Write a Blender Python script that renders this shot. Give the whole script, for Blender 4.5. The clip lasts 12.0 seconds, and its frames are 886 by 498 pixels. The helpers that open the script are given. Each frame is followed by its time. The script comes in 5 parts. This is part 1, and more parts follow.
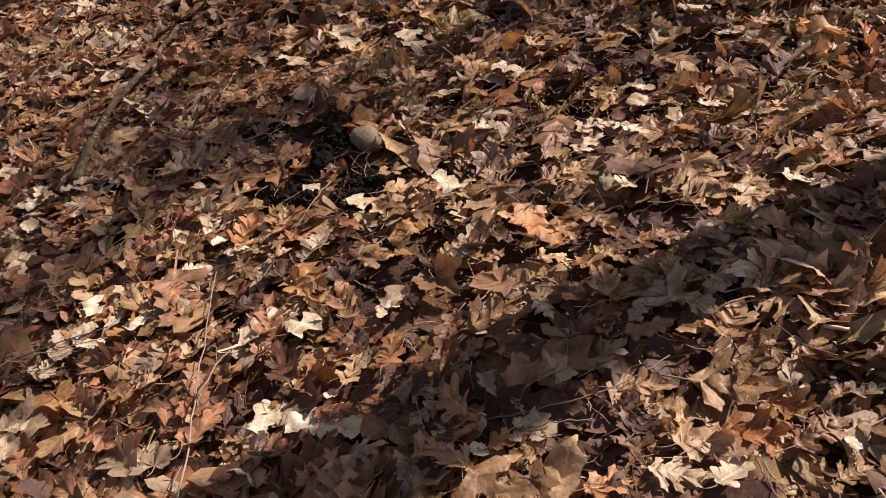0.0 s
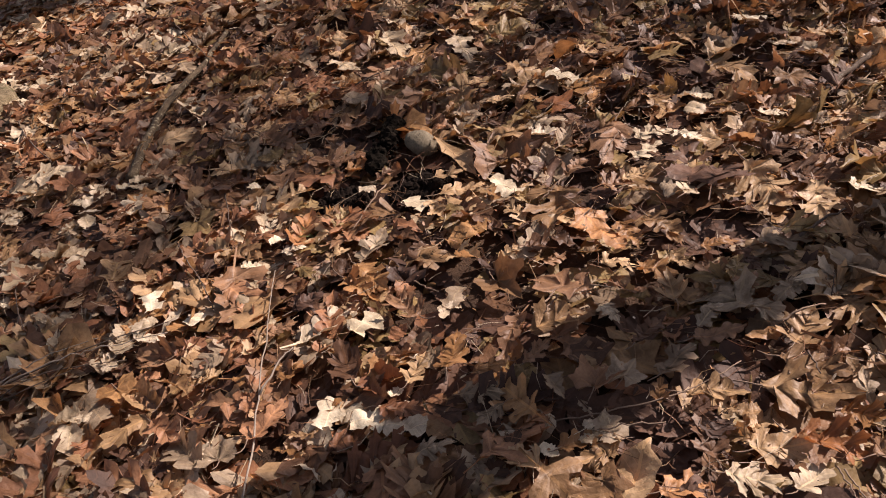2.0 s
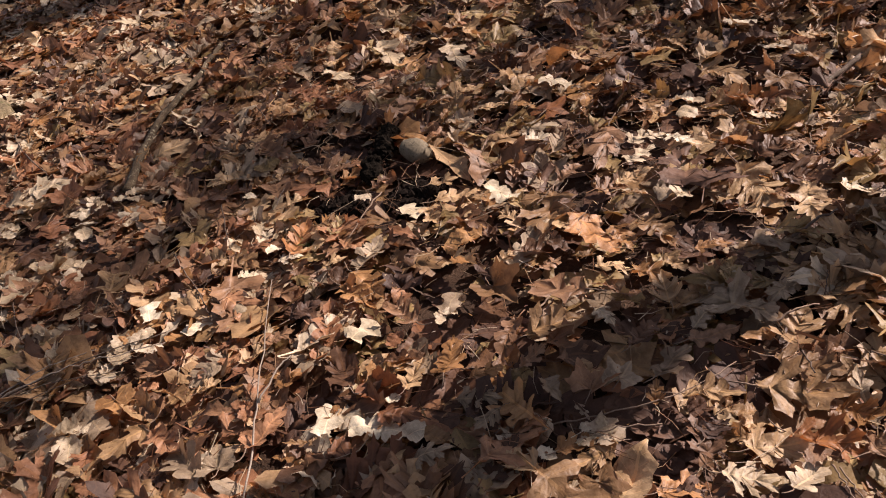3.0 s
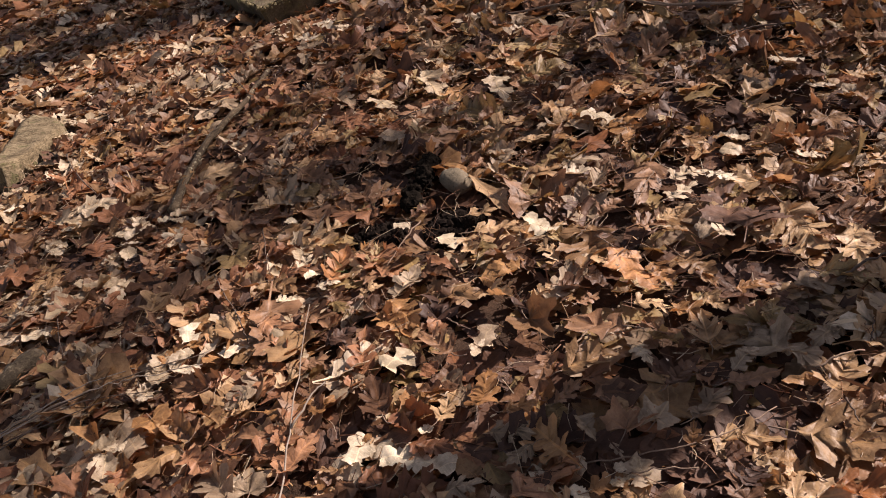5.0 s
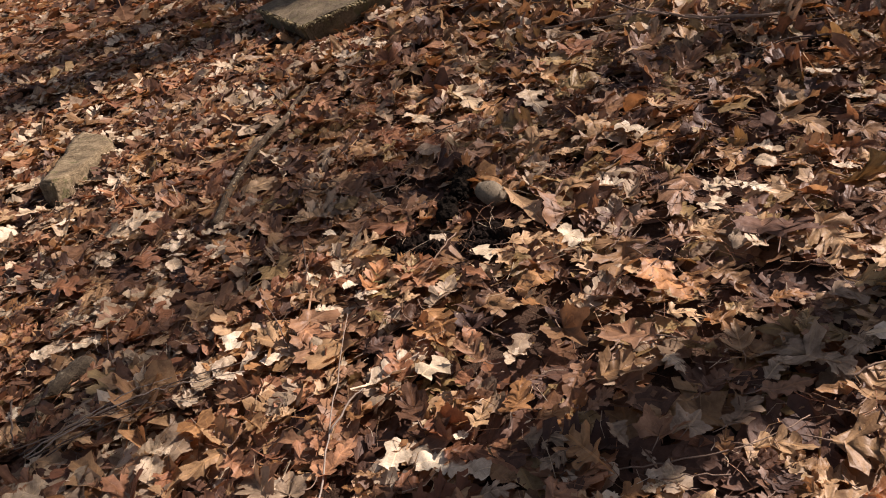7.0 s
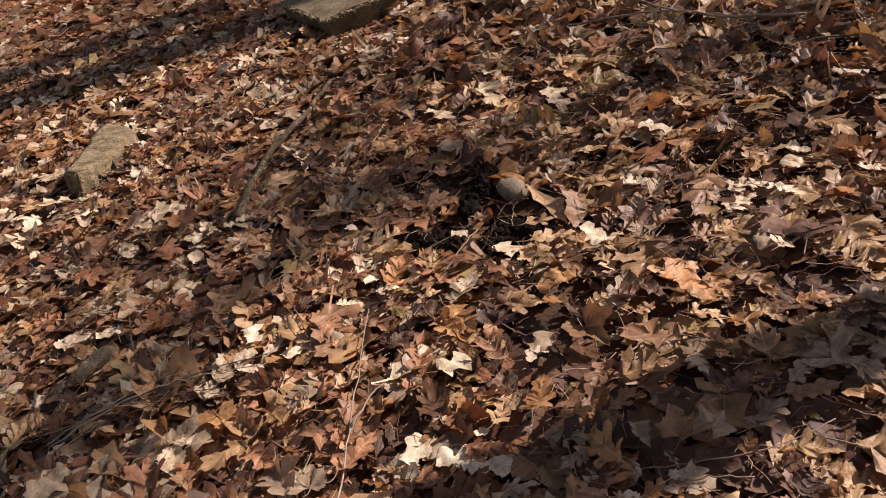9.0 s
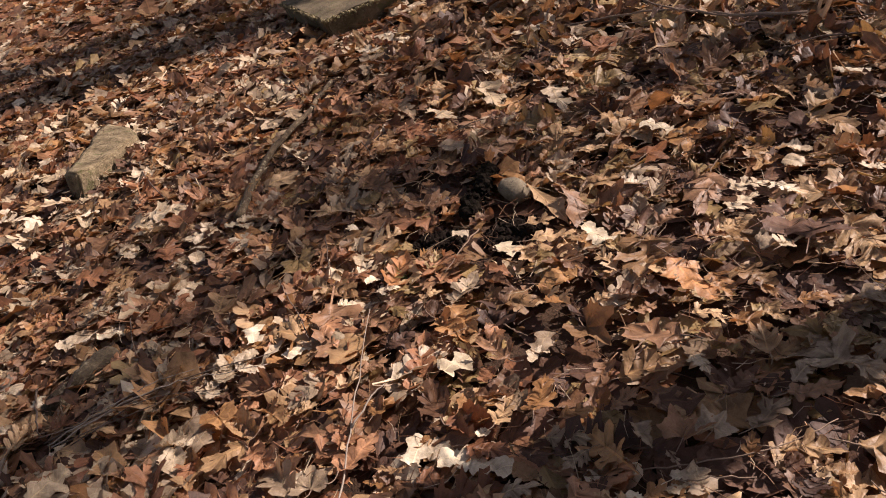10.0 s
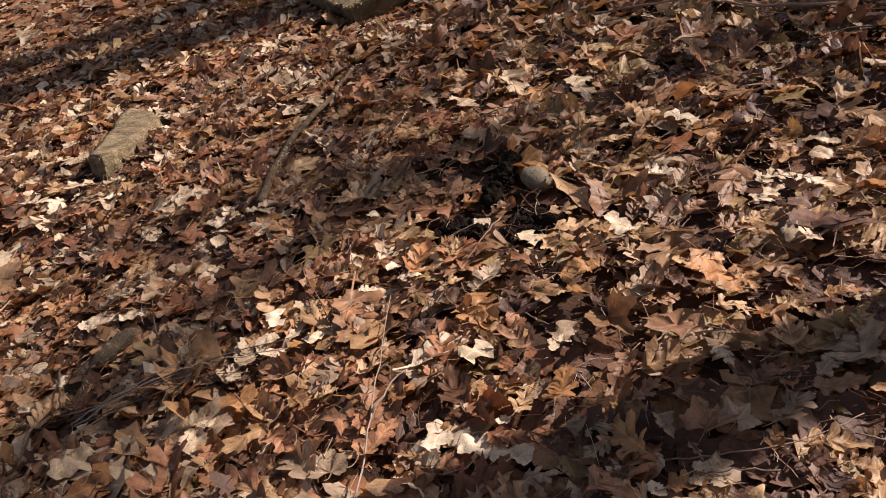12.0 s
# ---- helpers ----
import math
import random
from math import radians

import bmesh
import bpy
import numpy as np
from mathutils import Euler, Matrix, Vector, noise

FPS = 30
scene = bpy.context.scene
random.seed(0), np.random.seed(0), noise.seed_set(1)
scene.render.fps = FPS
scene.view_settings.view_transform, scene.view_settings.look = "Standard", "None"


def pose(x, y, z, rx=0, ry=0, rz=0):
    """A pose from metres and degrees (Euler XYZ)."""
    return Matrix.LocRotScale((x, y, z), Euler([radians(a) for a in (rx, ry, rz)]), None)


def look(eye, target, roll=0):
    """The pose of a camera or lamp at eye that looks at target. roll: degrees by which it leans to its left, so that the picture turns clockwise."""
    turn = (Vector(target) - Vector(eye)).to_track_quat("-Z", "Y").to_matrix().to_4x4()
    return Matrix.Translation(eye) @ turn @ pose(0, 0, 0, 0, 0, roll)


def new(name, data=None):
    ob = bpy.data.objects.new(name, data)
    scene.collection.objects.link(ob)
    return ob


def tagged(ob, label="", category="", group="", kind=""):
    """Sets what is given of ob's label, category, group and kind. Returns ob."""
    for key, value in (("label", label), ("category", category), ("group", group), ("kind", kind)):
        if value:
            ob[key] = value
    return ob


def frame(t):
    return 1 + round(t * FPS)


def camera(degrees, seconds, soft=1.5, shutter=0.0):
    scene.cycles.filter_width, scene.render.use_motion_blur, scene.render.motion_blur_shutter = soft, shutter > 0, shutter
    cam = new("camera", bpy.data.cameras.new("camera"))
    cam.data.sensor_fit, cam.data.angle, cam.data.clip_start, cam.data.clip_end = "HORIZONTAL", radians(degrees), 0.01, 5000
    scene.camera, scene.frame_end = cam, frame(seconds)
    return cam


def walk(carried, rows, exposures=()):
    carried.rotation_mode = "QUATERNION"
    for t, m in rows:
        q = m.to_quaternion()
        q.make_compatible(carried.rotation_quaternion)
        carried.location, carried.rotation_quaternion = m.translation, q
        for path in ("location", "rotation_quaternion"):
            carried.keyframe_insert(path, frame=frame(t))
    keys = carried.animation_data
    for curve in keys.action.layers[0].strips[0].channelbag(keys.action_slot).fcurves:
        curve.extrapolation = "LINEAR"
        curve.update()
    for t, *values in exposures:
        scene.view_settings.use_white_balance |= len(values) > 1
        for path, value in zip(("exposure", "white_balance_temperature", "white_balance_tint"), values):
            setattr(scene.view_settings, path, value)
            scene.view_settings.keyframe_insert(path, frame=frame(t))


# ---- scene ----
cam = camera(58.4, 12.0, soft=1.03)
PATH = [
    (0, (0.1540, 0.0225, 1.3928), (0.2875, 1.5789, 0.1438), -15.16),
    (0.1, (0.1270, 0.0314, 1.3886), (0.2980, 1.5990, 0.1585), -14.91),
    (0.2, (0.1109, 0.0338, 1.3864), (0.2762, 1.6044, 0.1593), -15.66),
    (0.3, (0.1006, 0.0381, 1.3847), (0.2736, 1.6071, 0.1566), -16.04),
    (0.4, (0.0891, 0.0335, 1.3876), (0.1931, 1.6239, 0.1794), -17.41),
    (0.5, (0.0883, 0.0347, 1.3788), (0.2574, 1.6025, 0.1486), -15.14),
    (0.6, (0.0657, 0.0405, 1.3864), (0.2207, 1.6102, 0.1568), -14.70),
    (0.7, (0.0711, 0.0331, 1.3816), (0.1966, 1.6090, 0.1565), -14.76),
    (0.8, (0.0582, 0.0400, 1.3863), (0.2258, 1.6026, 0.1494), -13.36),
    (0.9, (0.0550, 0.0416, 1.3930), (0.1847, 1.6199, 0.1714), -13.97),
    (1, (0.0589, 0.0369, 1.3930), (0.1955, 1.6206, 0.1793), -13.90),
    (1.2, (0.0487, 0.0358, 1.3928), (0.1720, 1.6318, 0.1938), -14.92),
    (1.5, (0.0408, 0.0338, 1.3884), (0.1665, 1.6284, 0.1878), -14.63),
    (1.7, (0.0379, 0.0327, 1.3888), (0.1461, 1.6225, 0.1802), -15.18),
    (2, (0.0360, 0.0291, 1.3923), (0.1359, 1.6163, 0.1795), -14.74),
    (2.2, (0.0351, 0.0265, 1.3912), (0.1293, 1.6175, 0.1831), -15.08),
    (2.5, (0.0419, 0.0196, 1.3943), (0.1438, 1.6177, 0.1962), -15.49),
    (2.7, (0.0410, 0.0151, 1.3929), (0.1497, 1.6132, 0.1952), -15.33),
    (3, (0.0394, 0.0158, 1.3938), (0.1508, 1.6137, 0.1963), -15.37),
    (3.2, (0.0413, 0.0178, 1.3903), (0.1453, 1.6194, 0.1969), -15.85),
    (4.8, (0.0470, 0.0212, 1.4031), (0.0920, 1.6537, 0.2485), -15.21),
    (5, (0.0401, 0.0211, 1.4049), (0.0823, 1.6737, 0.2793), -15.03),
    (5.2, (0.0330, 0.0219, 1.4064), (0.0581, 1.6789, 0.2867), -15.02),
    (5.5, (0.0317, 0.0217, 1.4082), (0.0445, 1.6800, 0.2903), -15.06),
    (5.7, (0.0260, 0.0223, 1.4087), (0.0369, 1.6862, 0.2990), -14.75),
    (6, (0.0214, 0.0206, 1.4101), (0.0223, 1.6886, 0.3065), -14.86),
    (6.2, (0.0201, 0.0161, 1.4095), (0.0110, 1.6857, 0.3084), -15.14),
    (6.5, (0.0334, -0.0000, 1.4157), (0.0271, 1.6784, 0.3281), -15.83),
    (6.7, (0.0400, -0.0111, 1.4195), (0.0304, 1.6732, 0.3411), -16.27),
    (7, (0.0419, -0.0249, 1.4218), (0.0044, 1.6609, 0.3464), -16.57),
    (7.2, (0.0355, -0.0275, 1.4193), (-0.0092, 1.6530, 0.3358), -16.41),
    (7.5, (0.0256, -0.0235, 1.4220), (-0.0312, 1.6526, 0.3323), -16.25),
    (7.7, (0.0186, -0.0220, 1.4243), (-0.0642, 1.6581, 0.3425), -16.39),
    (9.3, (0.0258, -0.0223, 1.4252), (-0.0492, 1.6638, 0.3521), -16.44),
    (9.5, (0.0281, -0.0202, 1.4259), (-0.0464, 1.6658, 0.3526), -16.61),
    (9.8, (0.0249, -0.0190, 1.4229), (-0.0520, 1.6686, 0.3523), -16.58),
    (10, (0.0258, -0.0176, 1.4224), (-0.0567, 1.6684, 0.3498), -16.60),
    (10.3, (0.0207, -0.0148, 1.4217), (-0.0642, 1.6693, 0.3462), -16.52),
    (10.5, (0.0157, -0.0124, 1.4220), (-0.0746, 1.6680, 0.3412), -16.36),
    (10.8, (0.0069, -0.0099, 1.4191), (-0.1083, 1.6649, 0.3320), -16.46),
    (10.9, (0.0077, -0.0131, 1.4211), (-0.1270, 1.6624, 0.3374), -16.95),
    (11, (0.0105, -0.0148, 1.4212), (-0.1256, 1.6624, 0.3403), -16.90),
    (11.2, (0.0127, -0.0171, 1.4169), (-0.1174, 1.6581, 0.3320), -16.97),
    (11.5, (0.0167, -0.0159, 1.4150), (-0.1047, 1.6598, 0.3300), -17.05),
    (11.6, (0.0212, -0.0173, 1.4148), (-0.0956, 1.6585, 0.3294), -17.13),
    (11.7, (0.0261, -0.0191, 1.4108), (-0.0646, 1.6550, 0.3205), -16.65),
    (11.8, (0.0160, -0.0154, 1.4155), (-0.0704, 1.6570, 0.3220), -16.45),
    (11.9, (0.0080, -0.0142, 1.4225), (-0.0964, 1.6648, 0.3408), -16.27),
    (12, (0.0047, -0.0168, 1.4168), (-0.1214, 1.6599, 0.3338), -16.42),
]
walk(cam, [(t, look(eye, target, roll)) for t, eye, target, roll in PATH], [(0.0, 0.80, 6640, 26.8), (12.0, 0.80, 6640, 26.8)])

# ---- light ----
SUN_AZ, SUN_EL = 14.0, 34.0   # degrees: from +x towards +y, above the ground
sky = bpy.data.worlds.new("sky")
scene.world = sky
sky.use_nodes = True
nt = sky.node_tree
nt.nodes.clear()
tex = nt.nodes.new("ShaderNodeTexSky")
tex.sky_type, tex.sun_disc = "NISHITA", False
tex.sun_elevation, tex.sun_rotation = radians(SUN_EL), radians(90 - SUN_AZ)
bg = nt.nodes.new("ShaderNodeBackground")
bg.inputs["Strength"].default_value = 0.052
wo = nt.nodes.new("ShaderNodeOutputWorld")
hazy = nt.nodes.new("ShaderNodeHueSaturation")   # thin winter haze: a paler blue
hazy.inputs["Saturation"].default_value = 0.5
nt.links.new(tex.outputs[0], hazy.inputs["Color"])
nt.links.new(hazy.outputs[0], bg.inputs[0])
nt.links.new(bg.outputs[0], wo.inputs[0])
sun_way = Vector((math.cos(radians(SUN_AZ)) * math.cos(radians(SUN_EL)), math.sin(radians(SUN_AZ)) * math.cos(radians(SUN_EL)), math.sin(radians(SUN_EL))))
sun = new("sun", bpy.data.lights.new("sun", "SUN"))
sun.data.energy, sun.data.angle, sun.data.color = 5.0, radians(0.7), (1.0, 0.91, 0.78)
sun.matrix_world = look(sun_way * 30, (0, 0, 0))

# ---- materials ----


def mat_new(name):
    m = bpy.data.materials.new(name)
    m.use_nodes = True
    t = m.node_tree
    t.nodes.clear()
    out = t.nodes.new("ShaderNodeOutputMaterial")
    return m, t, out


def node(t, kind, **values):
    n = t.nodes.new(kind)
    for key, v in values.items():
        if key in n.inputs:
            n.inputs[key].default_value = v
    return n


def ramp(t, fac, stops):
    n = t.nodes.new("ShaderNodeValToRGB")
    el = n.color_ramp.elements
    while len(el) < len(stops):
        el.new(0.5)
    for e, (p, c) in zip(el, stops):
        e.position, e.color = p, (*c, 1)
    t.links.new(fac, n.inputs[0])
    return n.outputs[0]


def arith(t, op, a, b=None):
    n = t.nodes.new("ShaderNodeMath")
    n.operation = op
    for i, v in enumerate((a, b)):
        if v is None:
            continue
        if isinstance(v, (int, float)):
            n.inputs[i].default_value = v
        else:
            t.links.new(v, n.inputs[i])
    return n.outputs[0]


def mixed(t, fac, a, b, mode="MIX"):
    n = t.nodes.new("ShaderNodeMix")
    n.data_type, n.blend_type = "RGBA", mode
    for sock, v in ((n.inputs[0], fac), (n.inputs[6], a), (n.inputs[7], b)):
        if isinstance(v, (int, float)):
            sock.default_value = v
        elif isinstance(v, tuple):
            sock.default_value = (*v, 1)
        else:
            t.links.new(v, sock)
    return n.outputs[2]


def leaf_material(name, stops, rough=0.48, thin=0.31):
    """Dry leaf: a tone for each leaf, midrib and side veins along the blade, blotches, fine wrinkles, some light through it."""
    m, t, out = mat_new(name)
    geo, info = t.nodes.new("ShaderNodeNewGeometry"), t.nodes.new("ShaderNodeObjectInfo")
    rnd = arith(t, "FRACT", arith(t, "ADD", geo.outputs["Random Per Island"], info.outputs["Random"]))
    base = ramp(t, rnd, stops)
    uv = t.nodes.new("ShaderNodeUVMap")
    sep = t.nodes.new("ShaderNodeSeparateXYZ")
    t.links.new(uv.outputs[0], sep.inputs[0])
    across = arith(t, "ABSOLUTE", sep.outputs[0])
    rib = arith(t, "LESS_THAN", across, 0.016)
    side = arith(t, "FRACT", arith(t, "MULTIPLY", arith(t, "SUBTRACT", sep.outputs[1], arith(t, "MULTIPLY", across, 0.8)), 9.0))
    side = arith(t, "LESS_THAN", side, 0.10)
    vein = arith(t, "MAXIMUM", rib, arith(t, "MULTIPLY", side, 0.55))
    big = node(t, "ShaderNodeTexNoise", Scale=26.0, Detail=3.0)
    fine = node(t, "ShaderNodeTexNoise", Scale=160.0, Detail=4.0, Roughness=0.65)
    for n in (big, fine):
        t.links.new(geo.outputs["Position"], n.inputs["Vector"])
    blot = ramp(t, big.outputs[0], [(0.34, (0.62, 0.56, 0.50)), (0.62, (1.08, 1.04, 1.0))])
    col = mixed(t, 1.0, base, blot, "MULTIPLY")
    speck = ramp(t, fine.outputs[0], [(0.30, (0.84, 0.80, 0.76)), (0.55, (1.03, 1.03, 1.03))])
    col = mixed(t, 1.0, col, speck, "MULTIPLY")
    col = mixed(t, arith(t, "MULTIPLY", vein, 0.6), col, mixed(t, 1.0, base, (1.35, 1.25, 1.05), "MULTIPLY"))
    bs = node(t, "ShaderNodeBsdfPrincipled", Roughness=rough)
    bs.inputs["Specular IOR Level"].default_value = 0.38
    t.links.new(col, bs.inputs["Base Color"])
    bump = node(t, "ShaderNodeBump", Strength=0.62, Distance=0.006)
    crease = node(t, "ShaderNodeTexNoise", Scale=62.0, Detail=3.0)
    t.links.new(geo.outputs["Position"], crease.inputs["Vector"])
    t.links.new(arith(t, "ADD", arith(t, "MULTIPLY", vein, 0.4), arith(t, "ADD", arith(t, "MULTIPLY", fine.outputs[0], 0.22), arith(t, "MULTIPLY", crease.outputs[0], 0.9))), bump.inputs["Height"])
    t.links.new(bump.outputs[0], bs.inputs["Normal"])
    tr = t.nodes.new("ShaderNodeBsdfTranslucent")
    t.links.new(mixed(t, 1.0, col, (1.15, 0.84, 0.62), "MULTIPLY"), tr.inputs[0])
    mix = t.nodes.new("ShaderNodeMixShader")
    mix.inputs[0].default_value = thin
    t.links.new(bs.outputs[0], mix.inputs[1])
    t.links.new(tr.outputs[0], mix.inputs[2])
    t.links.new(mix.outputs[0], out.inputs[0])
    return m


def rough_material(name, stops, scale, fine_scale, rough=0.9, bump=0.6, dist=0.01, spots=None, stretch=(1, 1, 1), gloss=0.25):
    """Earth, bark, stone: a tone ramp over noise at two scales, with relief; spots: (colour, scale, threshold) of lichen or grit."""
    m, t, out = mat_new(name)
    co = t.nodes.new("ShaderNodeTexCoord")
    mp = t.nodes.new("ShaderNodeMapping")
    mp.inputs["Scale"].default_value = stretch
    t.links.new(co.outputs["Object"], mp.inputs[0])
    a = node(t, "ShaderNodeTexNoise", Scale=scale, Detail=5.0, Roughness=0.6)
    b = node(t, "ShaderNodeTexNoise", Scale=fine_scale, Detail=5.0, Roughness=0.7)
    for n in (a, b):
        t.links.new(mp.outputs[0], n.inputs["Vector"])
    h = arith(t, "ADD", arith(t, "MULTIPLY", a.outputs[0], 0.55), arith(t, "MULTIPLY", b.outputs[0], 0.45))
    col = ramp(t, h, stops)
    if spots:
        c, s, th = spots
        v = node(t, "ShaderNodeTexNoise", Scale=s, Detail=6.0, Roughness=0.7)
        t.links.new(mp.outputs[0], v.inputs["Vector"])
        k = t.nodes.new("ShaderNodeMapRange")
        k.inputs[1].default_value, k.inputs[2].default_value = th, th + 0.08
        t.links.new(v.outputs[0], k.inputs[0])
        col = mixed(t, k.outputs[0], col, c)
    bs = node(t, "ShaderNodeBsdfPrincipled", Roughness=rough)
    bs.inputs["Specular IOR Level"].default_value = gloss
    t.links.new(col, bs.inputs["Base Color"])
    bp = node(t, "ShaderNodeBump", Strength=bump, Distance=dist)
    t.links.new(h, bp.inputs["Height"])
    t.links.new(bp.outputs[0], bs.inputs["Normal"])
    t.links.new(bs.outputs[0], out.inputs[0])
    return m


M = {
    "tan": leaf_material("tan_dry_leaf", [(0.0, (0.22, 0.132, 0.066)), (0.5, (0.385, 0.257, 0.136)), (1.0, (0.57, 0.420, 0.252))]),
    "brown": leaf_material("brown_dry_leaf", [(0.0, (0.085, 0.044, 0.025)), (0.5, (0.19, 0.106, 0.060)), (1.0, (0.33, 0.200, 0.117))]),
    "russet": leaf_material("russet_dry_leaf", [(0.0, (0.18, 0.080, 0.041)), (0.5, (0.33, 0.167, 0.090)), (1.0, (0.48, 0.275, 0.158))]),
    # dark leaves of the mix; also paints the shade inside hollows
    "dark": leaf_material("dark_rotting_leaf_and_gap_shade", [(0.0, (0.055, 0.028, 0.018)), (0.6, (0.10, 0.053, 0.033)), (1.0, (0.14, 0.078, 0.05))], rough=0.6, thin=0.15),
    "grey": leaf_material("weathered_grey_leaf", [(0.0, (0.24, 0.18, 0.12)), (0.5, (0.34, 0.272, 0.19)), (1.0, (0.46, 0.385, 0.285))], rough=0.55),
    "amber": leaf_material("amber_dry_leaf", [(0.0, (0.30, 0.160, 0.065)), (0.5, (0.39, 0.220, 0.095)), (1.0, (0.47, 0.285, 0.135))]),
    "orange": leaf_material("orange_dry_leaf", [(0.0, (0.38, 0.185, 0.08)), (0.5, (0.48, 0.255, 0.115)), (1.0, (0.56, 0.32, 0.155))]),
    "rust": leaf_material("dark_rust_leaf", [(0.0, (0.20, 0.075, 0.03)), (0.5, (0.27, 0.115, 0.045)), (1.0, (0.33, 0.15, 0.06))]),
    "olive": leaf_material("olive_tan_leaf", [(0.0, (0.25, 0.18, 0.08)), (0.5, (0.32, 0.235, 0.11)), (1.0, (0.38, 0.29, 0.145))]),
    "white": leaf_material("bleached_white_leaf", [(0.0, (0.54, 0.48, 0.35)), (0.5, (0.62, 0.565, 0.43)), (1.0, (0.70, 0.65, 0.51))], rough=0.45, thin=0.15),
    "pale": leaf_material("bleached_pale_leaf", [(0.0, (0.42, 0.345, 0.235)), (0.5, (0.51, 0.435, 0.315)), (1.0, (0.60, 0.535, 0.415))], rough=0.5, thin=0.2),
}
SOIL = rough_material("black_humus", [(0.32, (0.016, 0.010, 0.006)), (0.55, (0.055, 0.031, 0.018)), (0.75, (0.13, 0.078, 0.045))], 11, 80, bump=1.0, dist=0.02)
STONE = rough_material("grey_granite", [(0.3, (0.08, 0.066, 0.043)), (0.5, (0.17, 0.142, 0.097)), (0.7, (0.28, 0.24, 0.17))], 30, 170, bump=0.7, dist=0.006, spots=((0.06, 0.05, 0.038), 110, 0.56))
LICHEN_STONE = rough_material("lichen_stone", [(0.36, (0.05, 0.036, 0.018)), (0.5, (0.18, 0.138, 0.080)), (0.64, (0.32, 0.26, 0.16))], 14, 90, bump=1.0, dist=0.02, spots=((0.12, 0.11, 0.05), 18, 0.56), stretch=(0.6, 1.3, 1))
# darker version of the lichen stone: tree shade on the block painted into its colour
SHADED_STONE = rough_material("shaded_mossy_stone", [(0.34, (0.035, 0.025, 0.014)), (0.5, (0.10, 0.078, 0.046)), (0.66, (0.18, 0.145, 0.09))], 9, 75, bump=1.0, dist=0.02, spots=((0.10, 0.09, 0.04), 14, 0.54))
CHAR = rough_material("charred_wood", [(0.3, (0.005, 0.004, 0.0035)), (0.55, (0.012, 0.010, 0.008)), (0.75, (0.05, 0.037, 0.027))], 30, 140, rough=1.0, bump=1.0, dist=0.012, gloss=0.0)
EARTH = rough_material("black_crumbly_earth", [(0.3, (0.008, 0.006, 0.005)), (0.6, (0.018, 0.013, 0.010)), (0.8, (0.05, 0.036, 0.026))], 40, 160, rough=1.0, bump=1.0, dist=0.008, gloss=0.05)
BARK = rough_material("grey_bark", [(0.3, (0.07, 0.05, 0.035)), (0.55, (0.16, 0.12, 0.09)), (0.75, (0.28, 0.24, 0.19))], 22, 150, bump=0.9, dist=0.004, spots=((0.33, 0.34, 0.27), 60, 0.60), stretch=(1, 1, 0.35))
TWIG = rough_material("thin_twig_bark", [(0.3, (0.12, 0.085, 0.06)), (0.55, (0.24, 0.17, 0.12)), (0.75, (0.36, 0.28, 0.21))], 30, 200, bump=0.5, dist=0.002)
MOSS = rough_material("dry_moss", [(0.3, (0.10, 0.08, 0.04)), (0.6, (0.24, 0.20, 0.11)), (0.8, (0.36, 0.31, 0.2))], 40, 160, bump=0.8, dist=0.004)
DARK_TWIG = rough_material("dark_twig_bark", [(0.3, (0.05, 0.035, 0.027)), (0.55, (0.11, 0.08, 0.06)), (0.75, (0.20, 0.155, 0.12))], 30, 200, bump=0.5, dist=0.002)
MOSS_BARK = rough_material("mossy_bark", [(0.34, (0.022, 0.015, 0.009)), (0.52, (0.075, 0.053, 0.031)), (0.68, (0.16, 0.122, 0.075))], 18, 120, bump=1.0, dist=0.010, spots=((0.33, 0.30, 0.21), 44, 0.57), stretch=(1, 1, 1))
LOG_BARK = rough_material("rotting_bark", [(0.34, (0.022, 0.017, 0.011)), (0.52, (0.075, 0.058, 0.037)), (0.68, (0.19, 0.155, 0.105))], 20, 110, bump=1.0, dist=0.014, spots=((0.22, 0.19, 0.13), 26, 0.58))
GREY_TWIG = rough_material("grey_twig_bark", [(0.3, (0.15, 0.12, 0.09)), (0.55, (0.27, 0.225, 0.18)), (0.75, (0.40, 0.35, 0.29))], 30, 200, bump=0.5, dist=0.002)
GRASS = rough_material("green_blade", [(0.3, (0.05, 0.09, 0.02)), (0.7, (0.11, 0.17, 0.05))], 30, 120, rough=0.5, bump=0.2, dist=0.001)

# ---- building blocks ----


def relief(x, y):
    """Height of the forest floor."""
    return 0.030 * noise.noise((x * 0.9, y * 0.9, 3.1)) + 0.012 * noise.noise((x * 3.1, y * 3.1, 7.7)) - 0.004


def loft(x, y):
    """How much deeper the litter lies towards +x, where it is looser."""
    return 0.036 * min(1.0, max(0.0, 0.5 + x)) * (1.0 if y > 2.1 else 0.4 + 0.6 * max(0.0, (y - 1.5) / 0.6))


def mesh_of(name, verts, faces, smooth=True):
    me = bpy.data.meshes.new(name)
    me.from_pydata([tuple(v) for v in verts], [], [tuple(int(i) for i in f) for f in faces])
    if smooth:
        me.polygons.foreach_set("use_smooth", [True] * len(me.polygons))
    me.update()
    return me


def part(name, me, material, parent, label=""):
    ob = new(name, me)
    if material:
        me.materials.clear()
        me.materials.append(material)
    ob.parent = parent
    return tagged(ob, label) if label else ob


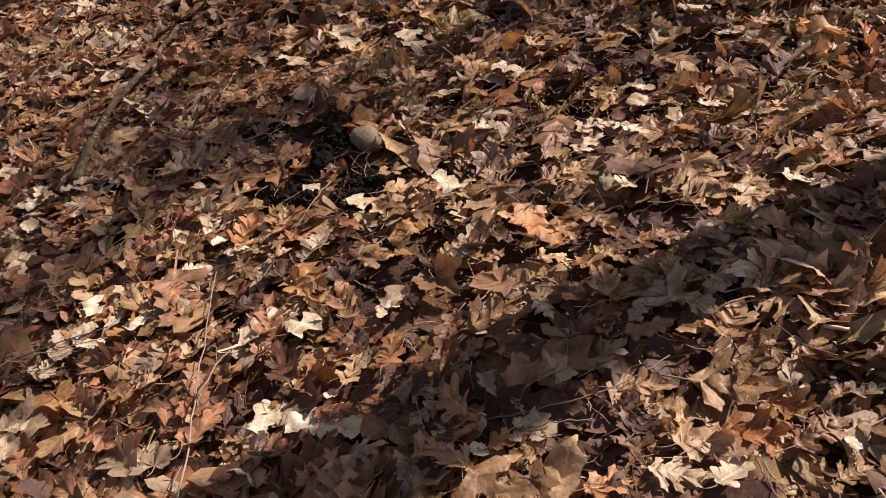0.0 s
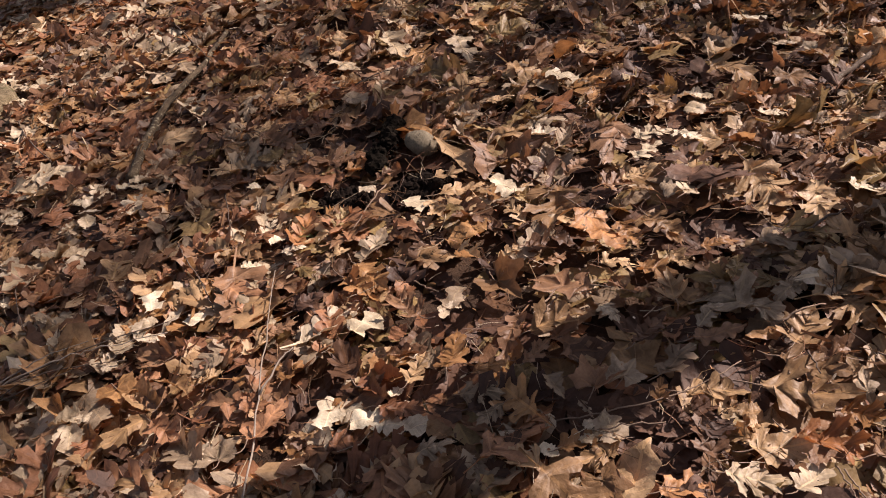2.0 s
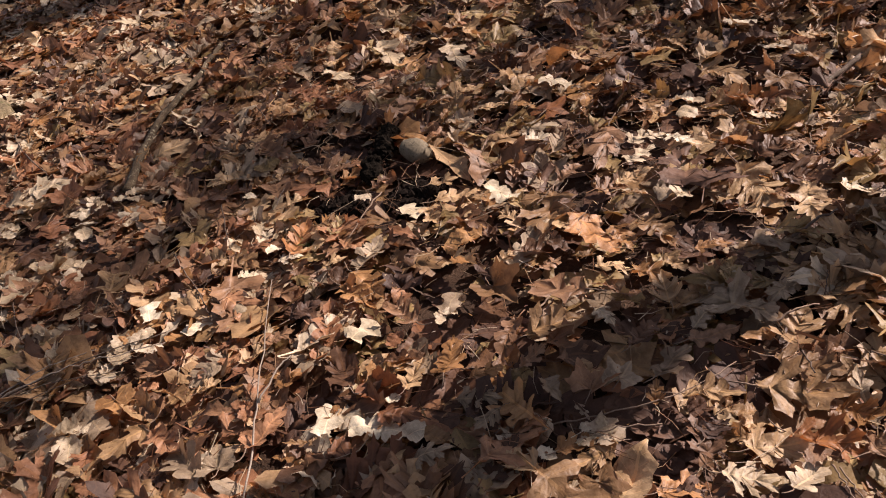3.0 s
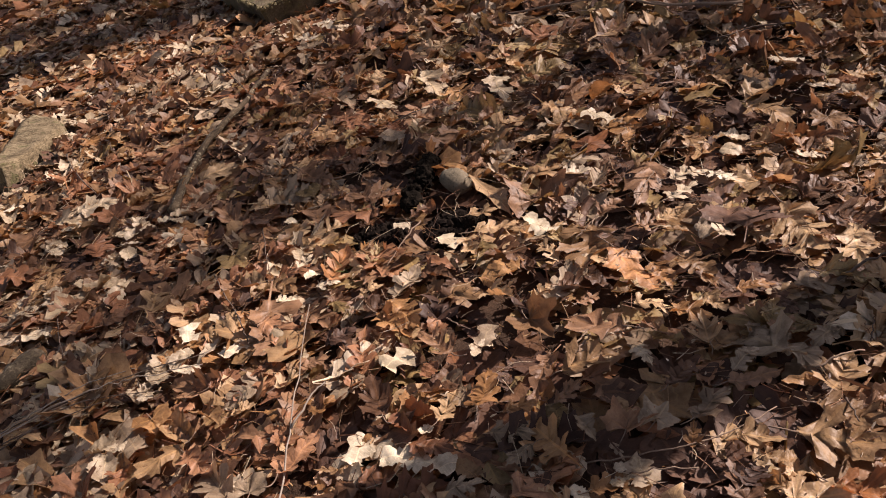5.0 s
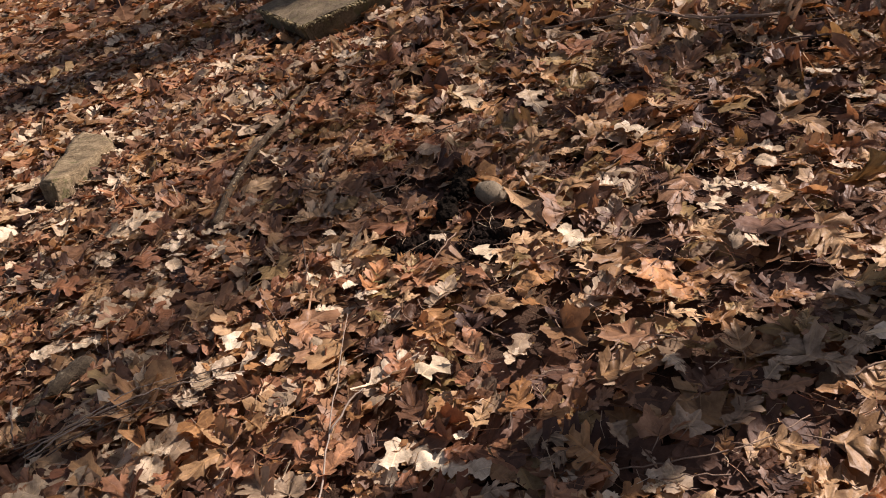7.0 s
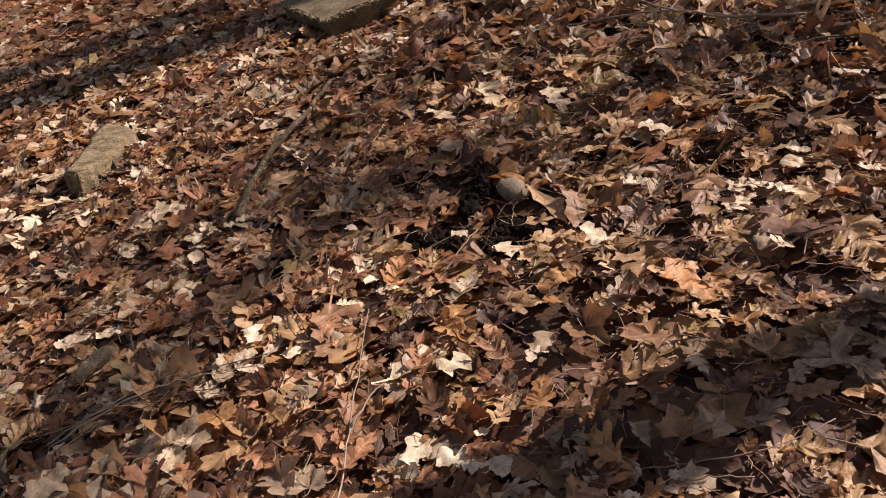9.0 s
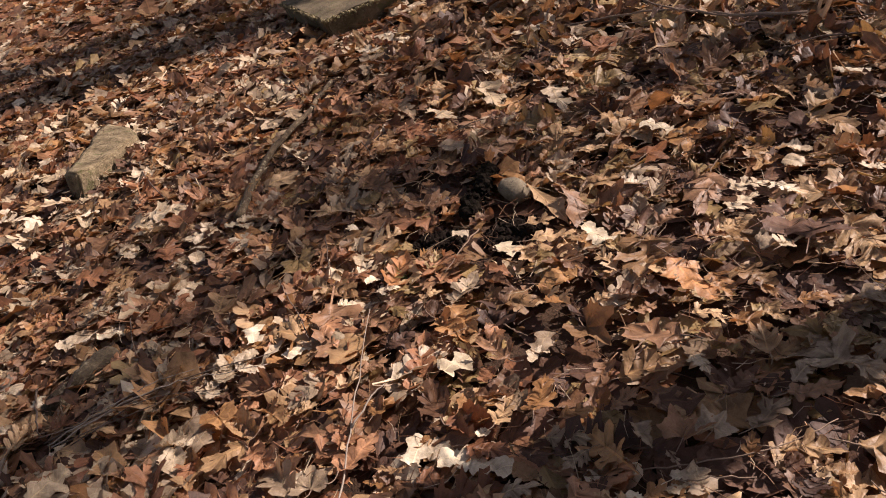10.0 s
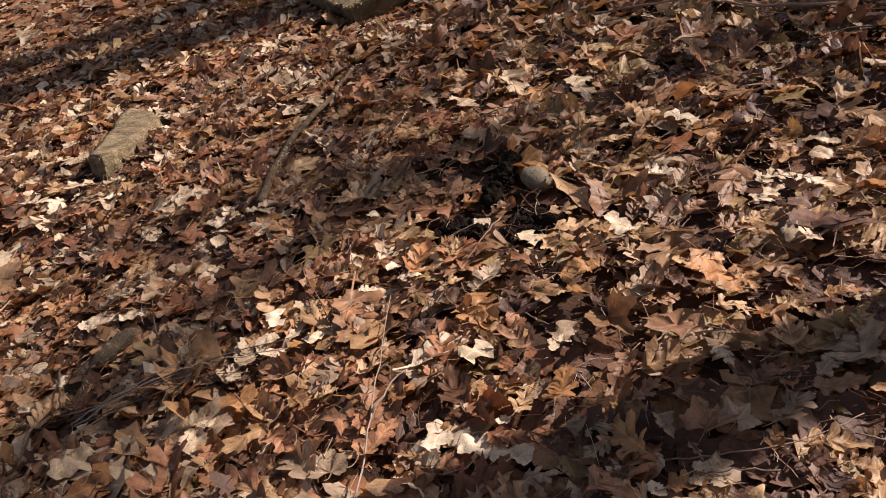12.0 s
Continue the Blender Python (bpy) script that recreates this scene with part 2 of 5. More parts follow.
def tube(points, radii, sides=8, rough=0.0, seed=0, cap=True):
    """A tapered, slightly knobbly tube along points. Returns verts, faces."""
    rng = np.random.default_rng(seed)
    pts = [Vector(p) for p in points]
    verts, faces = [], []
    for i, p in enumerate(pts):
        d = (pts[min(i + 1, len(pts) - 1)] - pts[max(i - 1, 0)]).normalized()
        u = d.orthogonal().normalized() if i == 0 else (u - d * u.dot(d)).normalized()
        v = d.cross(u)
        for k in range(sides):
            a = 2 * math.pi * k / sides
            r = radii[i] * (1 + rough * rng.normal())
            verts.append(p + (u * math.cos(a) + v * math.sin(a)) * r)
        if i:
            b = (i - 1) * sides
            for k in range(sides):
                faces.append((b + k, b + (k + 1) % sides, b + sides + (k + 1) % sides, b + sides + k))
    if cap:
        faces.append(tuple(range(sides - 1, -1, -1)))
        faces.append(tuple(range(len(verts) - sides, len(verts))))
    return verts, faces


def bent(points, steps, wobble, seed):
    """A smooth line with small wobbles through a few points."""
    rng = np.random.default_rng(seed)
    p = np.array(points, float)
    s = np.linspace(0, len(p) - 1, steps)
    q = np.array([np.interp(s, range(len(p)), p[:, k]) for k in range(3)]).T
    k = np.array([0.25, 0.5, 0.25])
    for _ in range(2):
        q[1:-1] = np.array([np.convolve(q[:, c], k, "valid") for c in range(3)]).T
    n = rng.normal(size=q.shape) * wobble
    n[0] = 0
    return q + n


def lump(size, seed, rough=0.12, cells=3):
    """A weathered stone: an icosphere pushed about by noise."""
    bm = bmesh.new()
    bmesh.ops.create_icosphere(bm, subdivisions=cells, radius=1.0)
    for v in bm.verts:
        c = v.co.normalized()
        k = 1 + rough * noise.noise(c * 1.3 + Vector((seed * 3.7, 0, 0))) + 0.4 * rough * noise.noise(c * 4 + Vector((0, seed * 2.3, 0))) + 0.22 * rough * noise.noise(c * 11 + Vector((0, 0, seed)))
        v.co = Vector((c.x * size[0], c.y * size[1], c.z * size[2])) * k
    me = bpy.data.meshes.new("stone")
    bm.to_mesh(me)
    bm.free()
    me.polygons.foreach_set("use_smooth", [True] * len(me.polygons))
    return me


# ---- leaf shapes ----


def oak_blade(rng, pointed, detail):
    """Flat oak leaf, 1 long: rows of points from stalk to tip (X, Y), vein coordinate and lobe rise for columns margin, mid, rib, mid, margin."""
    lobes = int(rng.choice((2, 2, 3, 3, 3))) if pointed else int(rng.choice((3, 3, 4)))
    wide = rng.uniform(0.30, 0.40) if pointed else rng.uniform(0.22, 0.31)
    deep = rng.uniform(0.08, 0.19) if pointed else rng.uniform(0.06, 0.15)
    sides = []
    for sd in (-1, 1):
        rows = []       # margin x, y, rib y, vein coordinate, lobe rise
        step = 0.66 / lobes
        slip = rng.uniform(-0.2, 0.2) * step
        for k in range(lobes):
            u = (k + 0.5) / lobes
            yb = -0.40 + step * (k + 0.1) + slip * (0.3 + 0.7 * u)
            ln = wide * (0.55 + 0.55 * math.sin(math.pi * min(1.0, 0.18 + 0.72 * u))) * rng.uniform(0.82, 1.15)
            ph = radians(rng.uniform(10, 34) + 26 * u)
            ax, ay = math.cos(ph), math.sin(ph)
            fat = step * rng.uniform(0.29, 0.44) if pointed else step * rng.uniform(0.36, 0.45)
            rise = rng.normal() * 0.05
            xs = deep * rng.uniform(0.75, 1.3) * (0.55 if k == 0 else 1.0)
            rows.append((xs, yb - 0.50 * step + xs * ay * 0.6, yb - 0.47 * step, k - 0.5, 0.0))
            if detail == 2:     # round bays between the lobes
                rows.append((xs * 0.97, yb - 0.34 * step + xs * ay * 0.6, yb - 0.37 * step, k - 0.45, 0.0))
            if pointed:
                prof = ((0.50, -0.75, -0.30, 0.3), (0.80, -1.1, -0.26, 0.7), (0.83, -0.55, -0.12, 0.75), (1.04, 0.0, 0.0, 1.1), (0.86, 0.5, 0.12, 0.75), (0.84, 1.0, 0.26, 0.75), (0.55, 0.70, 0.30, 0.3))
                if detail == 1:
                    prof = (prof[0], prof[1], prof[3], prof[5], prof[6])
            else:
                prof = ((0.50, -0.85, -0.30, 0.3), (0.84, -0.95, -0.22, 0.7), (0.99, -0.45, -0.09, 0.9), (0.99, 0.45, 0.09, 0.9), (0.84, 0.9, 0.22, 0.7), (0.52, 0.75, 0.30, 0.3))
                if detail == 1:
                    prof = (prof[0], prof[1], prof[3], prof[5])
            if detail == 0:
                prof = ((0.72, -1.0, -0.25, 0.5), (1.0, 0.0, 0.0, 1.0), (0.72, 0.9, 0.25, 0.5))
            for al, across, vc, lift in prof:
                al *= ln * rng.uniform(0.93, 1.07)
                ac = across * fat
                rows.append((max(0.012, al * ax - ac * ay), yb + al * ay + ac * ax, yb + 0.16 * ac, k + vc, rise * lift * ln / 0.3))
        # end lobe
        top = rng.uniform(0.055, 0.10)
        rows.append((deep * 0.8, 0.30, 0.24, lobes - 0.5, 0.0))
        rows.append((top * 1.1, 0.40, 0.29, lobes - 0.35, 0.0))
        if detail:
            rows.append((top * 0.5, 0.42, 0.34, lobes - 0.3, 0.0))
        rows.append((0.008, 0.51, 0.40, lobes - 0.2, 0.0))
        rows = [(0.010, -0.72, -0.72, -0.9, 0.0), (0.011, -0.49, -0.49, -0.8, 0.0)] + rows
        sides.append(np.array(rows))
    (a, b) = sides
    r = (a[:, 2] + b[:, 2]) / 2
    cols = (1.0, 0.55, 0.0, 0.55, 1.0) if detail == 2 else (1.0, 0.0, 1.0)
    half = len(cols) // 2
    X = np.stack([(-a if c <= half else b)[:, 0] * q for c, q in enumerate(cols)], 1)
    Y = np.stack([r + ((a if c <= half else b)[:, 1] - r) * q for c, q in enumerate(cols)], 1)
    VC = np.stack([(a if c <= half else b)[:, 3] for c in range(len(cols))], 1)
    Z = np.stack([(a if c <= half else b)[:, 4] * q ** 1.6 for c, q in enumerate(cols)], 1)
    return X, Y, (VC + 0.05) / 9 + 0.8 * np.abs(X), Z


def leaf_shape(kind, seed, fine=True, curl=1.0, stalk=True):
    """A dry leaf, 1 long along y about its middle: points, faces and uv (across, along)."""
    rng = np.random.default_rng(seed)
    if kind == "strip":     # a long blade that stays flat
        kind, curl = "plain", 0.3 * curl
    lift = 0.0
    if kind in ("oak", "round"):
        X, Y, V, lift = oak_blade(rng, kind == "oak", 2 if fine else 1 if fine is False else 0)
        if not stalk:
            X, Y, V, lift = X[1:], Y[1:], V[1:], lift[1:]
        U, lift = X.copy(), lift * curl
    elif kind == "maple":
        n = 37 if fine else 21 if fine is False else 13
        th = np.linspace(-2.55, 2.55, n)
        r = np.zeros(n)
        for c, a, w in ((0, 0.58, 0.60), (0.98, 0.54, 0.55), (-0.98, 0.54, 0.55), (1.98, 0.40, 0.5), (-1.98, 0.40, 0.5)):
            a *= 1 + 0.1 * rng.normal()
            r = np.maximum(r, a * np.maximum(0, 1 - np.abs(th - c) / w) ** 0.62)
        r = np.maximum(r, 0.33) * (1 + 0.03 * rng.normal(size=n))
        rings = (0.0, 0.5, 1.0)
        x, y = [], []
        for q in rings:
            x.append(q * r * np.sin(th))
            y.append(q * r * np.cos(th) - 0.12)
        X, Y = np.array(x).T, np.array(y).T       # n x rings
        U = np.abs(np.sin(th * 1.65))[:, None] * np.array([0.0, 0.12, 0.24])[None, :]
        V = np.hypot(X, Y + 0.12)
    else:
        n = {"plain": 9, "scrap": 15, "crumple": 13}[kind]
        if not fine:
            n = max(6, int(n * (0.40 if fine is None else 0.78)))
        s = np.linspace(0, 1, n)
        env = np.sin(np.pi * np.clip(s, 0, 1) ** rng.uniform(0.95, 1.35)) ** 0.75
        width = rng.uniform(0.27, 0.37)
        edge = []
        for sd in (-1, 1):
            if kind == "plain":
                w = width * 0.58 * env * (1 + 0.26 * rng.normal(size=n)) * (1 + 0.25 * sd * np.sin(s * 7 + rng.uniform(0, 6)))
            elif kind == "crumple":
                w = width * (0.72 + 0.28 * env) * (1 + 0.20 * rng.normal(size=n)) * (1 + 0.3 * np.sin(s * rng.uniform(8, 16) + rng.uniform(0, 6)))
            else:
                w = width * 1.15 * (0.45 + 0.55 * env) * (1 + 0.13 * rng.normal(size=n))
            edge.append(np.abs(w) + 0.012)
        qs = (-1, -0.5, 0, 0.5, 1) if fine else (-1, 0, 1)
        X = np.array([[(edge[0][i] if q < 0 else edge[1][i]) * q for q in qs] for i in range(n)])
        Y = s[:, None] - 0.5 + 0.2 * np.abs(X) * (1 - s[:, None] * 0.6) * np.sin(np.pi * s)[:, None]
        U, V = X.copy(), Y + 0.5
    # drying: rolled edges, an arched or twisted blade, crinkles
    if kind in ("plain", "scrap"):
        curl = curl * 1.35
    elif kind == "crumple":
        curl = curl * 0.2
    cu = float(np.clip(rng.normal(), -1.3, 1.3)) * 1.9 * curl + 0.4 * curl
    cv = float(np.clip(rng.normal(), -1.5, 1.5)) * 0.85 * curl
    tw = rng.normal() * 0.6 * curl
    fold = abs(rng.normal()) * 0.38 * curl
    Z = np.zeros_like(X) + lift
    ang = np.clip(X * cu, -2.2, 2.2)
    if abs(cu) > 0.05:
        Z, X = Z * np.cos(ang) + (1 - np.cos(ang)) / cu, np.sin(ang) / cu - Z * np.sin(ang)
    Z = Z + fold * np.abs(X)
    Z = Z + 0.5 * cv * Y ** 2
    a = tw * Y
    X, Z = X * np.cos(a) - Z * np.sin(a), X * np.sin(a) + Z * np.cos(a)
    ph = rng.uniform(0, 6.28, 4)
    Z = Z + curl * 0.034 * np.sin(11 * Y + 5 * X + ph[0]) + curl * 0.028 * np.sin(19 * X - 9 * Y + ph[1]) * (0.4 + 2.2 * np.abs(X)) + curl * 0.010 * rng.normal(size=X.shape)
    if kind == "scrap":
        Z = Z + curl * 0.035 * np.sin(37 * Y + 13 * X + ph[2]) + curl * 0.03 * np.sin(29 * X - 21 * Y + ph[3]) + curl * 0.012 * rng.normal(size=X.shape)
    if kind == "crumple":
        for _ in range(3):
            a = rng.uniform(0, 3.14)
            Z = Z + 0.075 * np.abs(np.sin(rng.uniform(5, 9) * (X * np.cos(a) + Y * np.sin(a)) + rng.uniform(0, 3)))
    pts = np.stack([X, Y, Z - Z.mean()], -1).reshape(-1, 3)
    uv = np.stack([U, V], -1).reshape(-1, 2)
    idx = np.arange(X.size).reshape(X.shape)
    faces = np.stack([idx[:-1, :-1], idx[:-1, 1:], idx[1:, 1:], idx[1:, :-1]], -1).reshape(-1, 4)
    return pts, faces, uv


def uv_layer(me, uv):
    lay = me.uv_layers.new(name="blade")
    loops = np.zeros(len(me.loops), np.int32)
    me.loops.foreach_get("vertex_index", loops)
    lay.data.foreach_set("uv", np.asarray(uv, np.float32)[loops].ravel())


def joined_mesh(name, P, F, UV, MI, mats):
    me = bpy.data.meshes.new(name)
    me.vertices.add(len(P))
    me.vertices.foreach_set("co", P.astype(np.float32).ravel())
    me.loops.add(F.size)
    me.loops.foreach_set("vertex_index", F.astype(np.int32).ravel())
    me.polygons.add(len(F))
    me.polygons.foreach_set("loop_start", np.arange(0, F.size, 4, dtype=np.int32))
    for m in mats:
        me.materials.append(m)
    me.polygons.foreach_set("material_index", MI.astype(np.int32))
    me.update(calc_edges=True)
    me.polygons.foreach_set("use_smooth", np.ones(len(F), bool))
    uv_layer(me, UV)
    return me


def turn(yaw, tilt, way):
    """Rotation: the blade's yaw, then a tilt (radians) towards a heading."""
    return (Matrix.Rotation(tilt, 3, Vector((math.cos(way), math.sin(way), 0))) @ Matrix.Rotation(yaw, 3, "Z"))


# ---- ground ----
gx = np.concatenate([[-3000, -300, -60, -20, -10], np.linspace(-6, 6, 97), [10, 20, 60, 300, 3000]])
gy = np.concatenate([[-3000, -300, -60, -15, -4], np.linspace(-1, 12, 105), [16, 30, 80, 300, 3000]])
gv = [(x, y, relief(x, y) - loft(x, y) if abs(x) < 7 and -2 < y < 13 else -0.06) for y in gy for x in gx]
nx = len(gx)
gf = [(j * nx + i, j * nx + i + 1, (j + 1) * nx + i + 1, (j + 1) * nx + i) for j in range(len(gy) - 1) for i in range(nx - 1)]
ground = new("ground", mesh_of("ground", gv, gf))
ground.data.materials.append(SOIL)
tagged(ground, "dark humus forest floor under fallen leaves", "ground", kind="structure")

# ---- leaf litter ----
KINDS = ["oak"] * 38 + ["round"] * 32 + ["maple"] * 3 + ["plain"] * 8 + ["scrap"] * 13
FINE = [leaf_shape(k, 100 + i, curl=0.78) for i, k in enumerate(KINDS)]
COARSE = [leaf_shape(k, 500 + i, fine=False, curl=0.66) for i, k in enumerate(KINDS)]
FAR = [leaf_shape(k, 900 + i, fine=None, curl=0.45) for i, k in enumerate(KINDS)]
CURLED = [leaf_shape(k, 100 + i, curl=1.0) for i, k in enumerate(KINDS)]
KITS = [FINE, COARSE, FAR, CURLED]
SLOT = ["tan", "brown", "russet", "dark", "grey", "pale", "olive", "amber"]


HEROES = []    # kind, tone, x, y, length, yaw of the leaves that lie clear on top
HOLLOWS = []   # x, y, radius of shaded gaps between leaves, deepened by dark leaf colour


def fallen(kind, tone, x, y, length, yaw):
    HEROES.append((kind, tone, x, y, length, yaw))


def hollow(x, y, r):
    HOLLOWS.append((x, y, r))


fallen("scrap", "pale", -1.296, 5.545, 0.078, 254)
fallen("scrap", "pale", -1.296, 5.469, 0.085, 241)
fallen("scrap", "pale", -1.256, 5.521, 0.055, 194)
fallen("oak", "russet", -1.095, 4.321, 0.190, 273)
fallen("oak", "russet", -1.657, 4.627, 0.220, 212)
fallen("crumple", "pale", -1.897, 4.332, 0.130, 341)
fallen("oak", "pale", -1.740, 4.436, 0.160, 280)
fallen("scrap", "pale", -1.489, 3.986, 0.051, 268)
fallen("scrap", "pale", -1.439, 3.984, 0.056, 244)
fallen("scrap", "pale", -1.472, 4.012, 0.036, 314)
fallen("oak", "pale", -1.564, 3.887, 0.220, 214)
fallen("oak", "amber", -1.328, 3.662, 0.220, 210)
fallen("oak", "russet", -1.063, 4.581, 0.193, 300)
fallen("scrap", "pale", -1.251, 4.332, 0.078, 175)
fallen("scrap", "pale", -1.247, 4.256, 0.085, 234)
fallen("scrap", "pale", -1.209, 4.310, 0.055, 234)
fallen("scrap", "pale", -0.953, 5.670, 0.078, 179)
fallen("scrap", "pale", -0.963, 5.595, 0.085, 195)
fallen("scrap", "pale", -0.917, 5.641, 0.055, 186)
fallen("oak", "amber", -0.770, 4.857, 0.124, 317)
fallen("oak", "russet", -0.642, 4.463, 0.220, 198)
fallen("maple", "tan", -0.415, 4.194, 0.170, 318)
fallen("maple", "grey", -0.257, 4.223, 0.170, 323)
fallen("oak", "tan", 0.048, 3.849, 0.220, 208)
fallen("oak", "tan", 0.201, 4.717, 0.220, 183)
fallen("plain", "russet", 0.089, 4.595, 0.100, 273)
fallen("scrap", "pale", -0.071, 4.390, 0.078, 241)
fallen("scrap", "pale", -0.070, 4.314, 0.084, 165)
fallen("scrap", "pale", -0.031, 4.367, 0.054, 165)
fallen("scrap", "pale", -0.383, 4.663, 0.058, 291)
fallen("scrap", "pale", -0.327, 4.652, 0.063, 263)
fallen("scrap", "pale", -0.359, 4.689, 0.041, 333)
fallen("oak", "russet", -0.381, 3.714, 0.220, 203)
fallen("oak", "russet", -0.441, 3.707, 0.093, 297)
fallen("oak", "grey", -0.133, 3.389, 0.220, 205)
fallen("round", "olive", -0.114, 2.996, 0.095, 318)
fallen("oak", "russet", -0.130, 3.122, 0.116, 223)
fallen("oak", "amber", 0.021, 2.996, 0.085, 263)
fallen("oak", "pale", 0.034, 3.183, 0.200, 213)
fallen("oak", "grey", -0.770, 3.641, 0.220, 201)
fallen("oak", "grey", -0.688, 3.708, 0.220, 202)
fallen("oak", "russet", -0.631, 3.349, 0.095, 285)
fallen("crumple", "grey", 0.042, 2.840, 0.116, 224)
fallen("oak", "tan", 0.182, 3.221, 0.118, 293)
fallen("oak", "pale", 0.268, 3.242, 0.215, 195)
fallen("oak", "amber", 0.350, 3.097, 0.185, 201)
fallen("oak", "pale", 0.514, 3.037, 0.198, 184)
fallen("plain", "amber", 0.439, 2.890, 0.096, 278)
fallen("oak", "brown", 0.204, 2.939, 0.130, 266)
fallen("oak", "brown", 0.311, 2.808, 0.107, 272)
fallen("crumple", "white", 0.770, 2.528, 0.117, 214)
fallen("round", "amber", 0.619, 2.447, 0.112, 207)
fallen("maple", "rust", 0.686, 2.366, 0.170, 300)
fallen("oak", "tan", 0.523, 2.509, 0.109, 273)
fallen("oak", "russet", 0.843, 3.535, 0.220, 329)
fallen("oak", "pale", 0.753, 3.662, 0.107, 313)
fallen("oak", "tan", 0.796, 3.281, 0.123, 275)
fallen("plain", "brown", 0.752, 2.852, 0.168, 293)
fallen("crumple", "grey", 0.695, 2.704, 0.081, 273)
fallen("oak", "tan", 0.504, 4.281, 0.220, 197)
fallen("oak", "pale", 0.755, 4.312, 0.141, 254)
fallen("oak", "tan", 0.971, 3.151, 0.087, 269)
fallen("oak", "grey", 0.432, 4.652, 0.220, 207)
fallen("maple", "tan", 1.343, 3.528, 0.170, 185)
fallen("oak", "tan", 1.518, 3.451, 0.087, 290)
fallen("oak", "brown", 1.141, 2.947, 0.215, 300)
fallen("oak", "brown", 1.313, 2.769, 0.124, 267)
fallen("crumple", "white", 1.494, 2.570, 0.117, 189)
fallen("maple", "tan", 1.002, 2.621, 0.166, 289)
fallen("oak", "tan", 1.272, 2.268, 0.220, 197)
fallen("oak", "tan", 1.336, 2.421, 0.171, 282)
fallen("oak", "tan", 1.657, 2.544, 0.153, 207)
fallen("oak", "pale", 1.502, 2.359, 0.101, 257)
fallen("maple", "tan", 1.398, 2.127, 0.159, 167)
fallen("scrap", "pale", 1.077, 2.187, 0.078, 237)
fallen("scrap", "pale", 1.060, 2.112, 0.085, 136)
fallen("scrap", "pale", 1.111, 2.155, 0.055, 252)
fallen("oak", "tan", 0.974, 2.204, 0.140, 179)
fallen("round", "pale", 1.232, 1.964, 0.089, 250)
fallen("oak", "tan", 1.328, 1.998, 0.080, 274)
fallen("oak", "tan", 1.147, 2.031, 0.100, 270)
fallen("oak", "amber", 1.613, 2.729, 0.082, 259)
fallen("oak", "pale", 1.714, 2.757, 0.092, 281)
fallen("maple", "amber", 1.763, 3.190, 0.154, 258)
fallen("scrap", "pale", -1.631, 3.322, 0.051, 286)
fallen("scrap", "pale", -1.582, 3.326, 0.055, 257)
fallen("scrap", "pale", -1.618, 3.349, 0.036, 357)
fallen("scrap", "white", -1.845, 3.235, 0.058, 321)
fallen("scrap", "pale", -2.063, 3.755, 0.054, 283)
fallen("scrap", "pale", -2.010, 3.754, 0.058, 303)
fallen("scrap", "pale", -2.045, 3.782, 0.038, 302)
fallen("maple", "russet", -1.638, 2.856, 0.170, 23)
fallen("oak", "grey", -1.316, 2.747, 0.131, 349)
fallen("round", "pale", -0.967, 2.574, 0.079, 269)
fallen("scrap", "pale", -1.020, 2.663, 0.054, 244)
fallen("scrap", "pale", -0.975, 2.636, 0.059, 311)
fallen("scrap", "pale", -0.991, 2.678, 0.038, 244)
fallen("crumple", "white", -0.854, 2.679, 0.058, 296)
fallen("scrap", "pale", -0.810, 2.696, 0.055, 286)
fallen("scrap", "pale", -0.794, 2.645, 0.059, 274)
fallen("scrap", "pale", -0.778, 2.688, 0.038, 254)
fallen("oak", "russet", -1.672, 3.063, 0.169, 264)
fallen("oak", "russet", -0.941, 3.150, 0.073, 309)
fallen("oak", "pale", -1.287, 2.316, 0.121, 275)
fallen("oak", "russet", -1.119, 2.647, 0.189, 17)
fallen("scrap", "pale", -0.991, 2.337, 0.078, 260)
fallen("scrap", "pale", -0.979, 2.262, 0.085, 174)
fallen("scrap", "pale", -0.948, 2.320, 0.055, 276)
fallen("oak", "tan", -0.677, 2.967, 0.196, 292)
fallen("scrap", "grey", -0.700, 2.822, 0.083, 321)
fallen("crumple", "white", -0.380, 2.430, 0.060, 195)
fallen("oak", "orange", -0.230, 2.088, 0.192, 336)
fallen("oak", "pale", -0.335, 2.154, 0.076, 317)
fallen("scrap", "white", -0.317, 2.062, 0.051, 295)
fallen("oak", "pale", -0.266, 1.990, 0.081, 274)
fallen("plain", "amber", -0.032, 2.351, 0.106, 312)
fallen("oak", "brown", 0.022, 2.650, 0.150, 260)
fallen("oak", "grey", -0.036, 1.893, 0.156, 323)
fallen("maple", "olive", -0.565, 2.276, 0.170, 203)
fallen("plain", "brown", -0.689, 2.151, 0.116, 292)
fallen("oak", "russet", -0.660, 2.061, 0.071, 297)
fallen("scrap", "pale", -0.448, 2.179, 0.045, 145)
fallen("scrap", "pale", -0.445, 2.136, 0.048, 226)
fallen("scrap", "pale", -0.424, 2.167, 0.031, 218)
fallen("oak", "white", -0.401, 1.970, 0.070, 273)
fallen("oak", "tan", -0.405, 2.046, 0.112, 221)
fallen("strip", "tan", 0.291, 2.249, 0.260, 198)
fallen("crumple", "white", 0.385, 1.983, 0.117, 200)
fallen("crumple", "white", 0.118, 2.032, 0.102, 214)
fallen("round", "tan", 0.268, 2.036, 0.150, 265)
fallen("oak", "tan", 0.250, 2.145, 0.100, 270)
fallen("oak", "tan", 0.483, 1.812, 0.220, 154)
fallen("scrap", "white", 0.512, 1.693, 0.047, 216)
